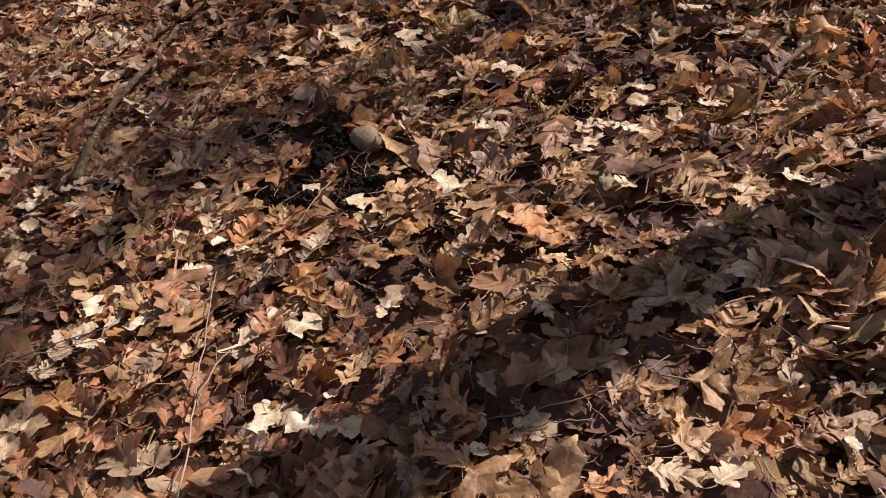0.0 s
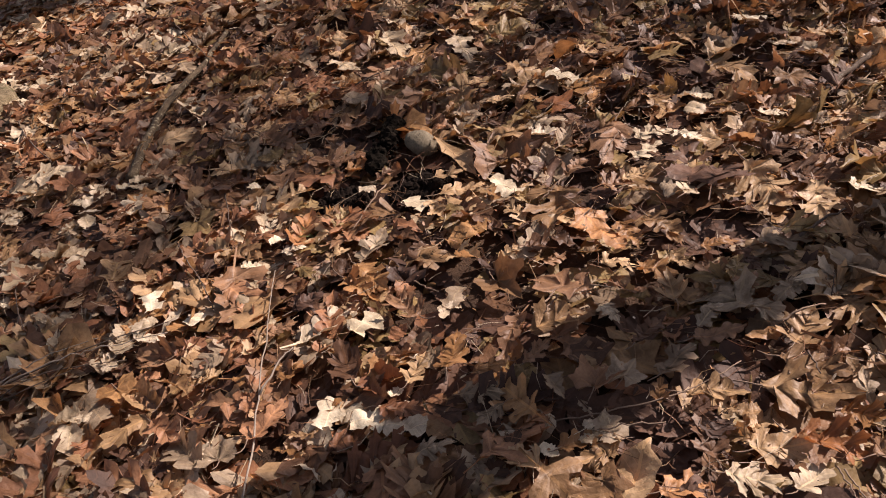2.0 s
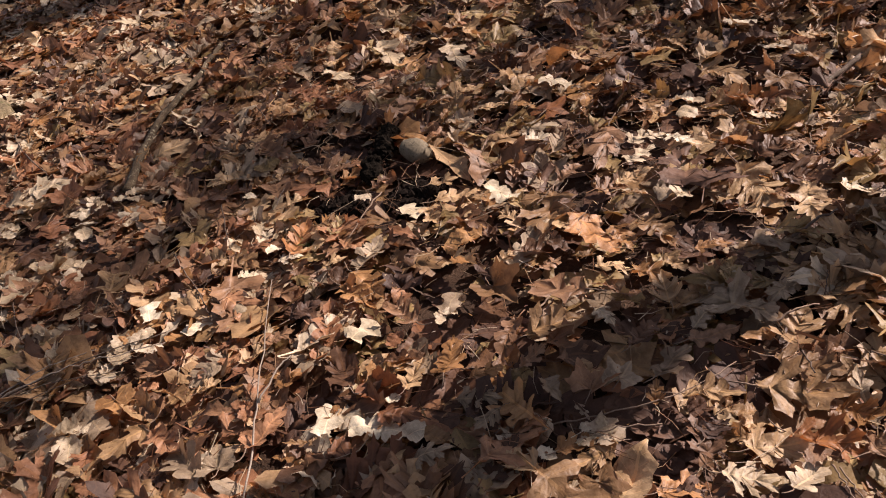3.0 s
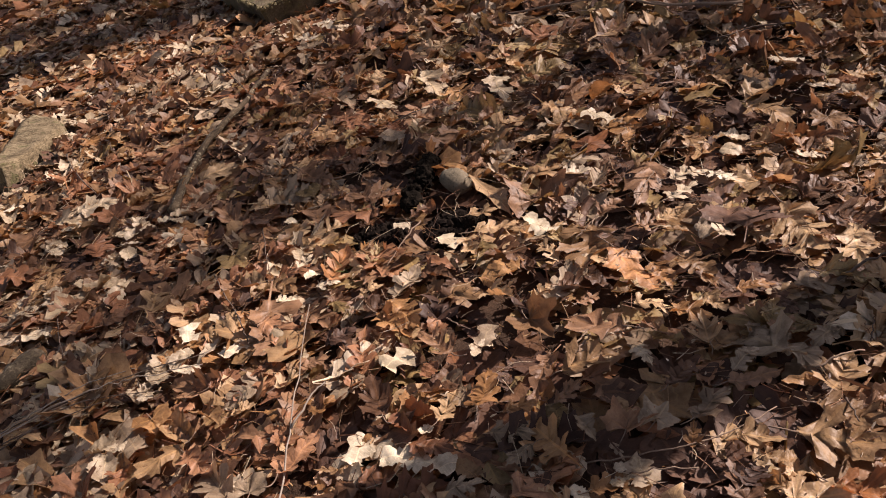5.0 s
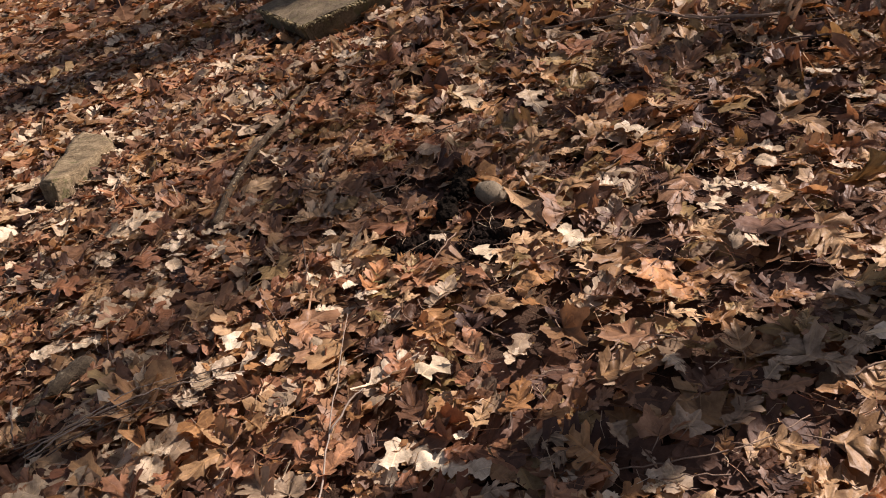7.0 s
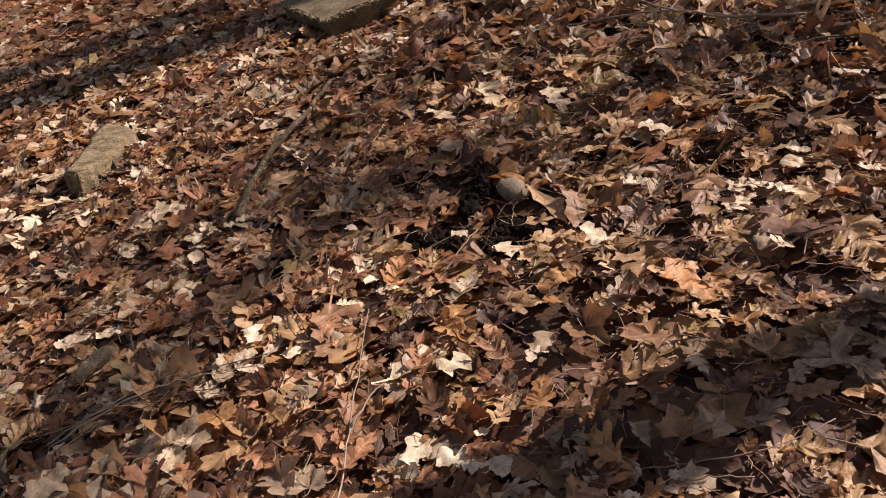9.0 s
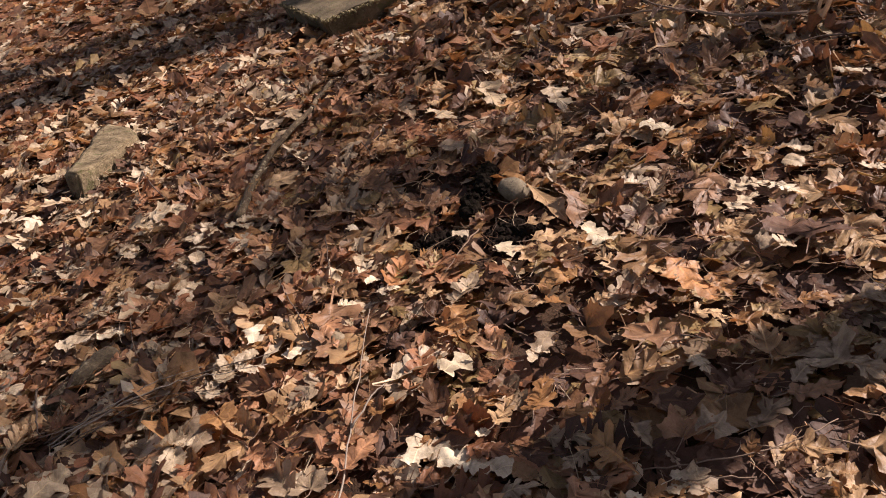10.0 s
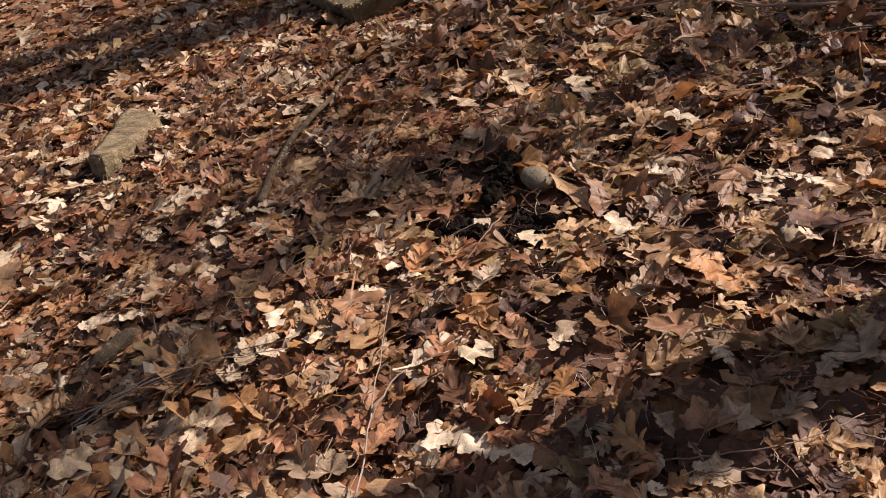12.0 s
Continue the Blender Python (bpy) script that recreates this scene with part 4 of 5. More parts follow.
# loose leaf stalks among the blades
srng = np.random.default_rng(5)
for _ in range(3200):
    x, y = srng.uniform(-1.8, 2.2), srng.uniform(0.7, 3.6)
    a, ln = srng.uniform(0, 6.283), srng.uniform(0.03, 0.11)
    d = np.array([math.cos(a), math.sin(a), srng.normal() * 0.28]) * ln / 2
    c = np.array([x, y, relief(x, y) + srng.uniform(0.025, 0.068)])
    bow = np.array([-d[1], d[0], 0]) * srng.normal() * 0.35
    v, f = tube([c - d, c + bow, c + d], [0.0011, 0.0009, 0.0006], 3, cap=False)
    P.append(np.array([tuple(q) for q in v]))
    F.append(np.array(f) + base)
    UV.append(np.full((9, 2), 0.3))
    MI.append(np.full(6, int(srng.choice([0, 1, 1, 2, 5]))))
    base += 9
# crumbled leaf bits and fibres between the blades
for _ in range(7500):
    x, y = srng.uniform(-1.8, 2.2), 0.6 + 3.2 * srng.random() ** 1.3
    if min((x - h[0]) ** 2 + (y - h[1]) ** 2 - (h[2] + 0.02) ** 2 for h in HOLLOWS) < 0:
        continue
    a, ln, wd = srng.uniform(0, 6.283), srng.uniform(0.006, 0.022), srng.uniform(0.0015, 0.007)
    d = np.array([math.cos(a), math.sin(a), srng.normal() * 0.35]) * ln / 2
    e = np.array([-math.sin(a), math.cos(a), srng.normal() * 0.5]) * wd / 2
    c = np.array([x, y, relief(x, y) + srng.uniform(0.03, 0.066)])
    k = np.array([0, 0, srng.normal() * ln * 0.22])
    P.append(np.array([c - d - e * 0.5, c - d + e * 0.4, c + k - e, c + k + e, c + d - e * 0.3, c + d + e * 0.6]))
    F.append(np.array([(0, 2, 3, 1), (2, 4, 5, 3)]) + base)
    UV.append(np.full((6, 2), 0.3))
    MI.append(np.full(2, int(srng.choice([0, 0, 1, 1, 2, 3, 5, 7]))))
    base += 6
litter = new("leaf_litter", joined_mesh("leaf_litter", np.concatenate(P), np.concatenate(F), np.concatenate(UV), np.concatenate(MI), [M[s] for s in SLOT]))
tagged(litter, "thick litter of dry brown oak and maple leaves on the forest floor", "leaf litter", kind="stuff")
LEAF_MESH = {}


def leaf_mesh(i):
    if i not in LEAF_MESH:
        p, f, uv = FINE[i]
        LEAF_MESH[i] = me = mesh_of("leaf", p, f)
        uv_layer(me, uv)
        me.materials.append(M["tan"])
    return LEAF_MESH[i]


for n in singles:
    kit, i, at, rot, size, tone, lay = LEAVES[n]
    ob = new("leaf", leaf_mesh(i))
    ob.parent = litter
    ob.matrix_basis = Matrix.LocRotScale(at, rot.to_quaternion(), size)
    ob.material_slots[0].link = "OBJECT"
    ob.material_slots[0].material = M[SLOT[tone]]

# ---- leaves that lie clear on top ----
WORDS = {"dark": "dark brown", "tan": "tan", "brown": "brown", "russet": "russet brown", "grey": "weathered grey", "pale": "bleached pale", "white": "bleached white", "amber": "amber", "orange": "bright orange", "rust": "dark rust", "olive": "olive tan"}
FORMS = {"oak": "lobed oak leaf", "round": "round-lobed oak leaf", "maple": "maple leaf", "plain": "narrow curled leaf", "strip": "long narrow leaf", "scrap": "torn scrap of leaf", "crumple": "torn crumpled leaf"}
hrng = np.random.default_rng(77)
for n, (kind, tone, x, y, length, yaw) in enumerate(HEROES):
    p, f, uv = leaf_shape(kind, 3000 + n, curl=0.6 if tone in ("white", "pale") else 0.85, stalk=False)
    whole = kind in ("oak", "maple", "round")
    me = mesh_of("blade" if whole else "fallen_leaf", p, f)
    uv_layer(me, uv)
    me.materials.append(M[tone])
    ob = new("fallen_leaf", None if whole else me)
    # bleached leaves catch the sun: tipped towards it
    sunny = tone in ("white", "pale", "orange")
    tip = radians(hrng.uniform(8, 20)) if sunny else radians(abs(hrng.normal()) * 9)
    lean = turn(0, tip, radians(SUN_AZ + 90) + hrng.normal() * (0.5 if sunny else 1.6)) @ Matrix.Rotation(radians(yaw), 3, "Z")
    ob.matrix_world = Matrix.LocRotScale((x, y, relief(x, y) + LIE), lean.to_quaternion(), (length * (0.45 if kind in ("plain", "strip") and length > 0.13 else 1.0), length, length))
    tagged(ob, f"{WORDS[tone]} {FORMS[kind]} lying on the litter", "leaf", "fallen leaves on the litter")
    if whole:
        part("blade", me, None, ob)
        y0 = -0.12 if kind == "maple" else -0.49
        near = p[np.argmin(np.abs(p[:, 0]) + np.abs(p[:, 1] - y0))]
        q = bent([near, near + (0.02, -0.14, 0.03 * hrng.normal()), near + (0.05 * hrng.normal(), -0.30, 0.05 * hrng.normal())], 6, 0.004, n)
        v, ff = tube(q, np.linspace(0.011, 0.008, 6), 5)
        part("stalk", mesh_of("stalk", v, ff), TWIG, ob)

# ---- stones ----


def stone(label, at, size, rot, seed, material, rough=0.15):
    ob = new("stone", lump(size, seed, rough, 4))
    ob.data.materials.append(material)
    ob.matrix_world = pose(*at, *rot)
    return tagged(ob, label, "stone")


stone("rounded grey granite stone half sunk in leaves", (0.206, 2.400, 0.044), (0.058, 0.045, 0.039), (4, 24, -28), 1, STONE, 0.09)


def slab_stone(label, at, outline, thick, turn_z, seed):
    """A flat stone: an irregular outline raised to a thick plate, edges worn, faces uneven."""
    bm = bmesh.new()
    low = [bm.verts.new((x * 0.95 - 0.005, y * 0.99 - 0.02, -thick)) for x, y in outline]
    high = [bm.verts.new((x, y, 0.02 * math.sin(5 * y + seed))) for x, y in outline]
    k = len(outline)
    bm.faces.new(high)
    bm.faces.new(low[::-1])
    for i in range(k):
        bm.faces.new((low[i], low[(i + 1) % k], high[(i + 1) % k], high[i]))
    bmesh.ops.recalc_face_normals(bm, faces=bm.faces)
    bmesh.ops.bevel(bm, geom=bm.edges[:], offset=0.010, segments=2, affect="EDGES")
    bmesh.ops.triangulate(bm, faces=bm.faces[:])
    for _ in range(4):
        bmesh.ops.subdivide_edges(bm, edges=[e for e in bm.edges if e.calc_length() > 0.035], cuts=1)
        bmesh.ops.triangulate(bm, faces=bm.faces[:])
    for v in bm.verts:
        v.co += Vector((noise.noise(v.co * 9 + Vector((seed, 0, 0))), noise.noise(v.co * 9 + Vector((0, seed, 0))), noise.noise(v.co * 9))) * 0.012
        v.co.z += 0.006 * noise.noise(v.co * 30)
    me = bpy.data.meshes.new("stone")
    bm.to_mesh(me)
    bm.free()
    me.polygons.foreach_set("use_smooth", [True] * len(me.polygons))
    me.materials.append(LICHEN_STONE)
    ob = new("stone", me)
    ob.matrix_world = pose(*at, -4, 7, turn_z)
    return tagged(ob, label, "stone")


slab_stone("flat weathered slab of stone with olive lichen", (-1.635, 3.745, 0.115), [(-0.14, -0.21), (-0.055, -0.275), (0.0, -0.20), (0.02, -0.12), (0.06, 0.0), (0.08, 0.09), (0.12, 0.19), (0.06, 0.30), (-0.08, 0.40), (-0.13, 0.33), (-0.13, 0.10)], 0.18, 0, 5)


def charred_log(label, start, end, radius, seed):
    """A burnt, crumbling piece of wood: overlapping rough lumps along a line, with crumbs, joined in one mesh."""
    rng = np.random.default_rng(seed)
    bm = bmesh.new()
    a, b = Vector(start), Vector(end)
    for k in range(70):
        big = k < 9
        s = k / 8 if big else rng.random()
        r = radius * (rng.uniform(0.75, 1.1) if big else rng.uniform(0.10, 0.30))
        c = a.lerp(b, s) + Vector(rng.normal(size=3)) * (0.008 if big else radius * 0.6)
        c.z = max(c.z, 0.02)
        for v in bmesh.ops.create_icosphere(bm, subdivisions=3 if big else 1, radius=1.0)["verts"]:
            q = v.co.copy()
            j = 1 + 0.34 * noise.noise(q * 2.2 + Vector((k, seed, 0))) + 0.20 * noise.noise(q * 6 + Vector((0, k, seed)))
            v.co = c + q * r * j
    me = bpy.data.meshes.new("charred_wood")
    bm.to_mesh(me)
    bm.free()
    me.materials.append(CHAR)
    return tagged(new("charred_wood", me), label, "charred wood")


charred_log("charred black chunk of wood beside the granite stone", (0.035, 2.36, 0.035), (0.150, 2.575, 0.05), 0.036, 9)


def soil_clods(label, x, y, spread, count, seed):
    """A patch of black crumbly earth: one heap of small uneven clods."""
    rng = np.random.default_rng(seed)
    bm = bmesh.new()
    for k in range(count):
        a, d = rng.uniform(0, 6.283), spread * rng.random() ** 0.6
        r = rng.uniform(0.004, 0.016)
        made = bmesh.ops.create_icosphere(bm, subdivisions=1, radius=r)["verts"]
        cx, cy = x + d * math.cos(a) * 1.3, y + d * math.sin(a)
        cz = relief(cx, cy) + 0.012 + 0.03 * (1 - d / spread) * rng.random()
        for v in made:
            v.co = v.co * (1 + 0.3 * rng.normal()) + Vector((cx, cy, cz))
    me = bpy.data.meshes.new("soil_clods")
    bm.to_mesh(me)
    bm.free()
    me.materials.append(EARTH)
    return tagged(new("soil_clods", me), label, "soil", kind="stuff")


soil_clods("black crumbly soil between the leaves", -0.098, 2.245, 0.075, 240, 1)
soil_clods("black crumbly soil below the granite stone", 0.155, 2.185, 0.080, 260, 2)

# squared stone block: a bevelled box with a worn top
bm = bmesh.new()
bmesh.ops.create_cube(bm, size=1.0)
for v in bm.verts:
    k = 1.0 if v.co.z > 0 else 0.80      # undercut sides
    v.co = Vector((v.co.x * 0.66 * k, v.co.y * 0.82 * k, v.co.z * 0.24))
bmesh.ops.bevel(bm, geom=bm.edges[:], offset=0.014, segments=2, affect="EDGES")
bmesh.ops.subdivide_edges(bm, edges=bm.edges[:], cuts=5, use_grid_fill=True)
for v in bm.verts:
    v.co += v.co.normalized() * 0.018 * noise.noise(v.co * 6) + Vector((0, 0, 0.012 * noise.noise(v.co * 15)))
me = bpy.data.meshes.new("stone_block")
bm.to_mesh(me)
bm.free()
block = new("stone_block")
part("body", me, SHADED_STONE, block)
mrng = np.random.default_rng(8)
bm = bmesh.new()
for _ in range(420):
    on_front = mrng.random() < 0.6
    u = mrng.uniform(-1, 1)
    c = Vector((u * 0.33, -0.41 + mrng.uniform(-0.006, 0.02), 0.118)) if on_front else Vector((-0.33 + mrng.uniform(-0.006, 0.02), u * 0.41, 0.118))
    c.z -= abs(mrng.normal()) * 0.012
    r = mrng.uniform(0.003, 0.009)
    for v in bmesh.ops.create_icosphere(bm, subdivisions=1, radius=r)["verts"]:
        v.co = v.co * (1 + 0.25 * mrng.normal()) + c
me = bpy.data.meshes.new("moss")
bm.to_mesh(me)
bm.free()
part("moss", me, MOSS, block, "tan mossy crust along the top edge")
along = Vector((math.cos(radians(24)), math.sin(radians(24)), 0))
inward = Vector((-along.y, along.x, 0))
mid = Vector((-0.505, 4.775, 0)) + along * 0.33 + inward * 0.41
block.matrix_world = pose(mid.x, mid.y, 0.038, 0, 0, 24)
tagged(block, "squared stone block with mossy tan lichen on its top", "stone block")

# ---- sticks ----


def stick(name, label, points, r0, r1, seed, material, steps=18, wobble=0.003, sides=8, lift=0.0, parent=None):
    q = bent([(x, y, relief(x, y) + z + lift) for x, y, z in points], steps, wobble, seed)
    v, f = tube(q, np.linspace(r0, r1, len(q)), sides, 0.08, seed)
    ob = new(name, mesh_of(name, v, f))
    ob.data.materials.append(material)
    if parent:
        ob.parent = parent
        return ob
    return tagged(ob, label, "stick" if "twig" not in name else "twig")


stick("stick", "crooked grey stick with pale lichen lying on leaves", [(-0.485, 4.028, 0.06), (-0.601, 3.621, 0.068), (-0.704, 3.39, 0.068), (-0.775, 3.157, 0.068), (-0.815, 2.893, 0.06), (-0.829, 2.707, 0.06)], 0.011, 0.018, 3, MOSS_BARK)
stick("stick", "thick rotting length of branch sunk in leaves", [(-1.385, 1.85, 0.012), (-1.345, 1.915, 0.034), (-1.285, 2.0, 0.046), (-1.205, 2.10, 0.042)], 0.032, 0.027, 4, LOG_BARK, wobble=0.004)
fork = stick("twig", "thin forked twig standing out of the leaves", [(-0.452, 1.09, 0.05), (-0.443, 1.144, 0.07), (-0.417, 1.291, 0.075), (-0.389, 1.430, 0.08), (-0.364, 1.598, 0.085), (-0.33, 1.897, 0.065)], 0.0032, 0.0012, 5, GREY_TWIG, 20, 0.003, 6)
stick("fork", "", [(-0.389, 1.430, 0.08), (-0.357, 1.465, 0.09), (-0.319, 1.519, 0.095), (-0.292, 1.536, 0.09)], 0.0030, 0.0016, 6, GREY_TWIG, 10, 0.002, 6, parent=fork)
stick("twig", "long thin grey twig lying on leaves", [(-1.273, 1.675, 0.065), (-1.14, 1.744, 0.08), (-0.969, 1.808, 0.082), (-0.84, 1.842, 0.07)], 0.0022, 0.0011, 7, GREY_TWIG, 24, 0.003, 6)
stick("twig", "long thin grey twig lying on leaves", [(-1.255, 1.66, 0.07), (-1.05, 1.754, 0.085), (-0.912, 1.785, 0.085), (-0.806, 1.785, 0.08), (-0.64, 1.774, 0.07)], 0.0023, 0.0011, 8, GREY_TWIG, 22, 0.003, 6)
stick("twig", "thin brown twig crossing leaves", [(0.714, 3.877, 0.05), (1.01, 3.703, 0.06), (1.203, 3.618, 0.06), (1.346, 3.309, 0.06), (1.60, 3.12, 0.05)], 0.0045, 0.0075, 9, TWIG, 22, 0.003, 6, lift=0.025)
stick("twig", "thin brown twig crossing leaves", [(1.09, 4.1, 0.06), (1.198, 3.53, 0.07), (1.346, 3.309, 0.06)], 0.0035, 0.0055, 10, TWIG, 16, 0.003, 6, lift=0.025)
stick("stick", "short pale stick poking from leaves", [(1.45, 2.04, 0.03), (1.676, 2.122, 0.07)], 0.008, 0.009, 11, BARK, 8, 0.002)
stick("twig", "thin curved tan twig over leaves", [(0.24, 1.10, 0.05), (0.384, 1.065, 0.06), (0.527, 1.06, 0.06), (0.66, 1.10, 0.05)], 0.0018, 0.0012, 12, TWIG, 18, 0.002, 6)

stick("twig", "thin dark twig lying across leaves", [(-1.368, 5.416, 0.058), (-1.214, 4.882, 0.074), (-1.065, 4.461, 0.066)], .0028, 0.0015, 100, DARK_TWIG, 12, 0.0015, 5)
stick("twig", "thin dark twig lying across leaves", [(-0.767, 4.330, 0.058), (-0.627, 3.901, 0.074), (-0.513, 3.520, 0.066)], .003, 0.0017, 101, DARK_TWIG, 12, 0.0015, 5)
stick("twig", "thin dark twig lying across leaves", [(-0.352, 3.182, 0.058), (-0.316, 3.053, 0.074), (-0.281, 2.898, 0.066)], .003, 0.0017, 102, DARK_TWIG, 12, 0.0015, 5)
stick("twig", "thin dark twig lying across leaves", [(-1.439, 3.587, 0.058), (-1.355, 3.357, 0.074), (-1.279, 3.213, 0.066), (-1.198, 3.073, 0.058)], .004, 0.0022, 103, DARK_TWIG, 12, 0.0015, 5)
stick("twig", "thin dark twig lying across leaves", [(-1.268, 3.804, 0.058), (-1.243, 3.620, 0.074), (-1.209, 3.490, 0.066)], .003, 0.0017, 104, DARK_TWIG, 12, 0.0015, 5)
stick("twig", "thin dark twig lying across leaves", [(-0.483, 2.433, 0.058), (-0.463, 2.255, 0.074), (-0.448, 2.113, 0.066)], .0022, 0.0012, 105, DARK_TWIG, 12, 0.0015, 5)
stick("twig", "thin dark twig lying across leaves", [(-0.635, 2.203, 0.058), (-0.586, 2.053, 0.074), (-0.537, 1.927, 0.066)], .0025, 0.0014, 106, DARK_TWIG, 12, 0.0015, 5)
stick("twig", "thin tan stalk lying across leaves", [(0.049, 2.191, 0.058), (-0.010, 2.091, 0.074), (-0.087, 1.977, 0.066)], .0028, 0.0015, 107, TWIG, 12, 0.0015, 5)
stick("twig", "thin tan stalk lying across leaves", [(0.462, 1.853, 0.058), (0.539, 1.909, 0.074)], .002, 0.0011, 108, TWIG, 12, 0.0015, 5)
stick("twig", "thin tan stalk lying across leaves", [(0.519, 1.716, 0.058), (0.575, 1.746, 0.074)], .0025, 0.0014, 109, TWIG, 12, 0.0015, 5)
stick("twig", "thin tan stalk lying across leaves", [(0.668, 1.947, 0.058), (0.787, 2.070, 0.074)], .0025, 0.0014, 110, TWIG, 12, 0.0015, 5)
stick("twig", "thin tan stalk lying across leaves", [(0.043, 1.680, 0.058), (0.093, 1.590, 0.074)], .002, 0.0011, 111, TWIG, 12, 0.0015, 5)
stick("twig", "thin tan stalk lying across leaves", [(0.369, 1.478, 0.058), (0.293, 1.413, 0.074)], .003, 0.0017, 112, TWIG, 12, 0.0015, 5)
stick("twig", "thin tan stalk lying across leaves", [(0.375, 1.467, 0.058), (0.322, 1.405, 0.074)], .0028, 0.0015, 113, TWIG, 12, 0.0015, 5)
stick("twig", "thin dark twig lying across leaves", [(0.049, 2.954, 0.058), (0.154, 2.981, 0.074), (0.255, 2.981, 0.066)], .003, 0.0017, 114, DARK_TWIG, 12, 0.0015, 5)
stick("twig", "thin dark twig lying across leaves", [(-0.261, 2.412, 0.058), (-0.290, 2.292, 0.074)], .003, 0.0017, 115, DARK_TWIG, 12, 0.0015, 5)
stick("twig", "thin tan stalk lying across leaves", [(-0.228, 2.629, 0.058), (-0.120, 2.610, 0.074), (-0.084, 2.521, 0.066)], .002, 0.0011, 116, TWIG, 12, 0.0015, 5)
stick("twig", "thin dark twig lying across leaves", [(-1.175, 2.278, 0.058), (-1.134, 2.136, 0.074), (-1.091, 2.003, 0.066)], .0022, 0.0012, 117, DARK_TWIG, 12, 0.0015, 5)
stick("twig", "thin dark twig lying across leaves", [(-1.416, 1.977, 0.058), (-1.365, 1.846, 0.074), (-1.317, 1.726, 0.066)], .004, 0.0022, 118, DARK_TWIG, 12, 0.0015, 5)
stick("twig", "thin dark twig lying across leaves", [(-0.560, 1.995, 0.058), (-0.530, 1.896, 0.074), (-0.509, 1.808, 0.066)], .0025, 0.0014, 119, DARK_TWIG, 12, 0.0015, 5)
stick("twig", "thin dark twig lying across leaves", [(-1.764, 2.876, 0.058), (-1.650, 2.717, 0.074)], .003, 0.0017, 120, DARK_TWIG, 12, 0.0015, 5)
stick("twig", "thin dark twig lying across leaves", [(-0.147, 4.813, 0.058), (-0.009, 4.288, 0.074)], .003, 0.0017, 121, DARK_TWIG, 12, 0.0015, 5)
stick("twig", "thin tan stalk lying across leaves", [(0.802, 3.751, 0.058), (0.958, 3.647, 0.074), (1.157, 3.498, 0.066)], .0025, 0.0014, 122, TWIG, 12, 0.0015, 5)
stick("twig", "thin dark twig lying across leaves", [(0.424, 3.511, 0.058), (0.470, 3.341, 0.074), (0.503, 3.135, 0.066)], .003, 0.0017, 123, DARK_TWIG, 12, 0.0015, 5)
stick("twig", "thin dark twig lying across leaves", [(1.673, 2.829, 0.058), (1.532, 2.865, 0.074), (1.371, 2.865, 0.066)], .0045, 0.0025, 124, DARK_TWIG, 12, 0.0015, 5)
stick("twig", "thin dark twig lying across leaves", [(1.826, 2.974, 0.058), (1.644, 2.990, 0.074), (1.551, 3.042, 0.066)], .003, 0.0017, 125, DARK_TWIG, 12, 0.0015, 5)
stick("twig", "thin dark twig lying across leaves", [(0.983, 1.410, 0.058), (1.055, 1.429, 0.074), (1.128, 1.448, 0.066)], .0045, 0.0025, 126, DARK_TWIG, 12, 0.0015, 5)
stick("twig", "thin tan stalk lying across leaves", [(0.787, 1.171, 0.058), (0.842, 1.178, 0.074), (0.904, 1.180, 0.066)], .003, 0.0017, 127, TWIG, 12, 0.0015, 5)
stick("twig", "thin tan stalk lying across leaves", [(1.220, 1.260, 0.058), (1.180, 1.180, 0.074), (1.149, 1.107, 0.066)], .0025, 0.0014, 128, TWIG, 12, 0.0015, 5)
stick("twig", "thin dark twig lying across leaves", [(0.934, 1.202, 0.058), (0.972, 1.251, 0.074)], .002, 0.0011, 129, DARK_TWIG, 12, 0.0015, 5)
stick("twig", "thin tan stalk lying across leaves", [(0.684, 0.802, 0.058), (0.675, 0.757, 0.074), (0.672, 0.715, 0.066)], .002, 0.0011, 130, TWIG, 12, 0.0015, 5)
stick("twig", "thin tan stalk lying across leaves", [(0.693, 0.792, 0.058), (0.683, 0.747, 0.074), (0.684, 0.707, 0.066)], .002, 0.0011, 131, TWIG, 12, 0.0015, 5)
stick("twig", "thin tan stalk lying across leaves", [(0.917, 1.018, 0.058), (0.943, 0.961, 0.074), (0.967, 0.926, 0.066)], .0022, 0.0012, 132, TWIG, 12, 0.0015, 5)
stick("twig", "thin tan stalk lying across leaves", [(0.309, 1.038, 0.058), (0.375, 1.014, 0.074), (0.442, 0.997, 0.066)], .002, 0.0011, 133, TWIG, 12, 0.0015, 5)
stick("twig", "thin dark twig lying across leaves", [(0.797, 1.075, 0.058), (0.777, 0.997, 0.074)], .0025, 0.0014, 134, DARK_TWIG, 12, 0.0015, 5)
stick("twig", "thin dark twig lying across leaves", [(-1.294, 1.696, 0.058), (-1.063, 1.765, 0.074), (-0.819, 1.824, 0.066), (-0.631, 1.834, 0.058)], .0026, 0.0014, 135, DARK_TWIG, 12, 0.0015, 5)
stick("twig", "thin dark twig lying across leaves", [(-1.237, 1.676, 0.058), (-1.018, 1.713, 0.074), (-0.859, 1.755, 0.066)], .0022, 0.0012, 136, DARK_TWIG, 12, 0.0015, 5)
stick("twig", "thin dark twig lying across leaves", [(-1.205, 1.66, 0.058), (-1.048, 1.729, 0.078), (-0.973, 1.756, 0.078), (-0.757, 1.728, 0.066)], .002, 0.0011, 137, DARK_TWIG, 12, 0.0015, 5)
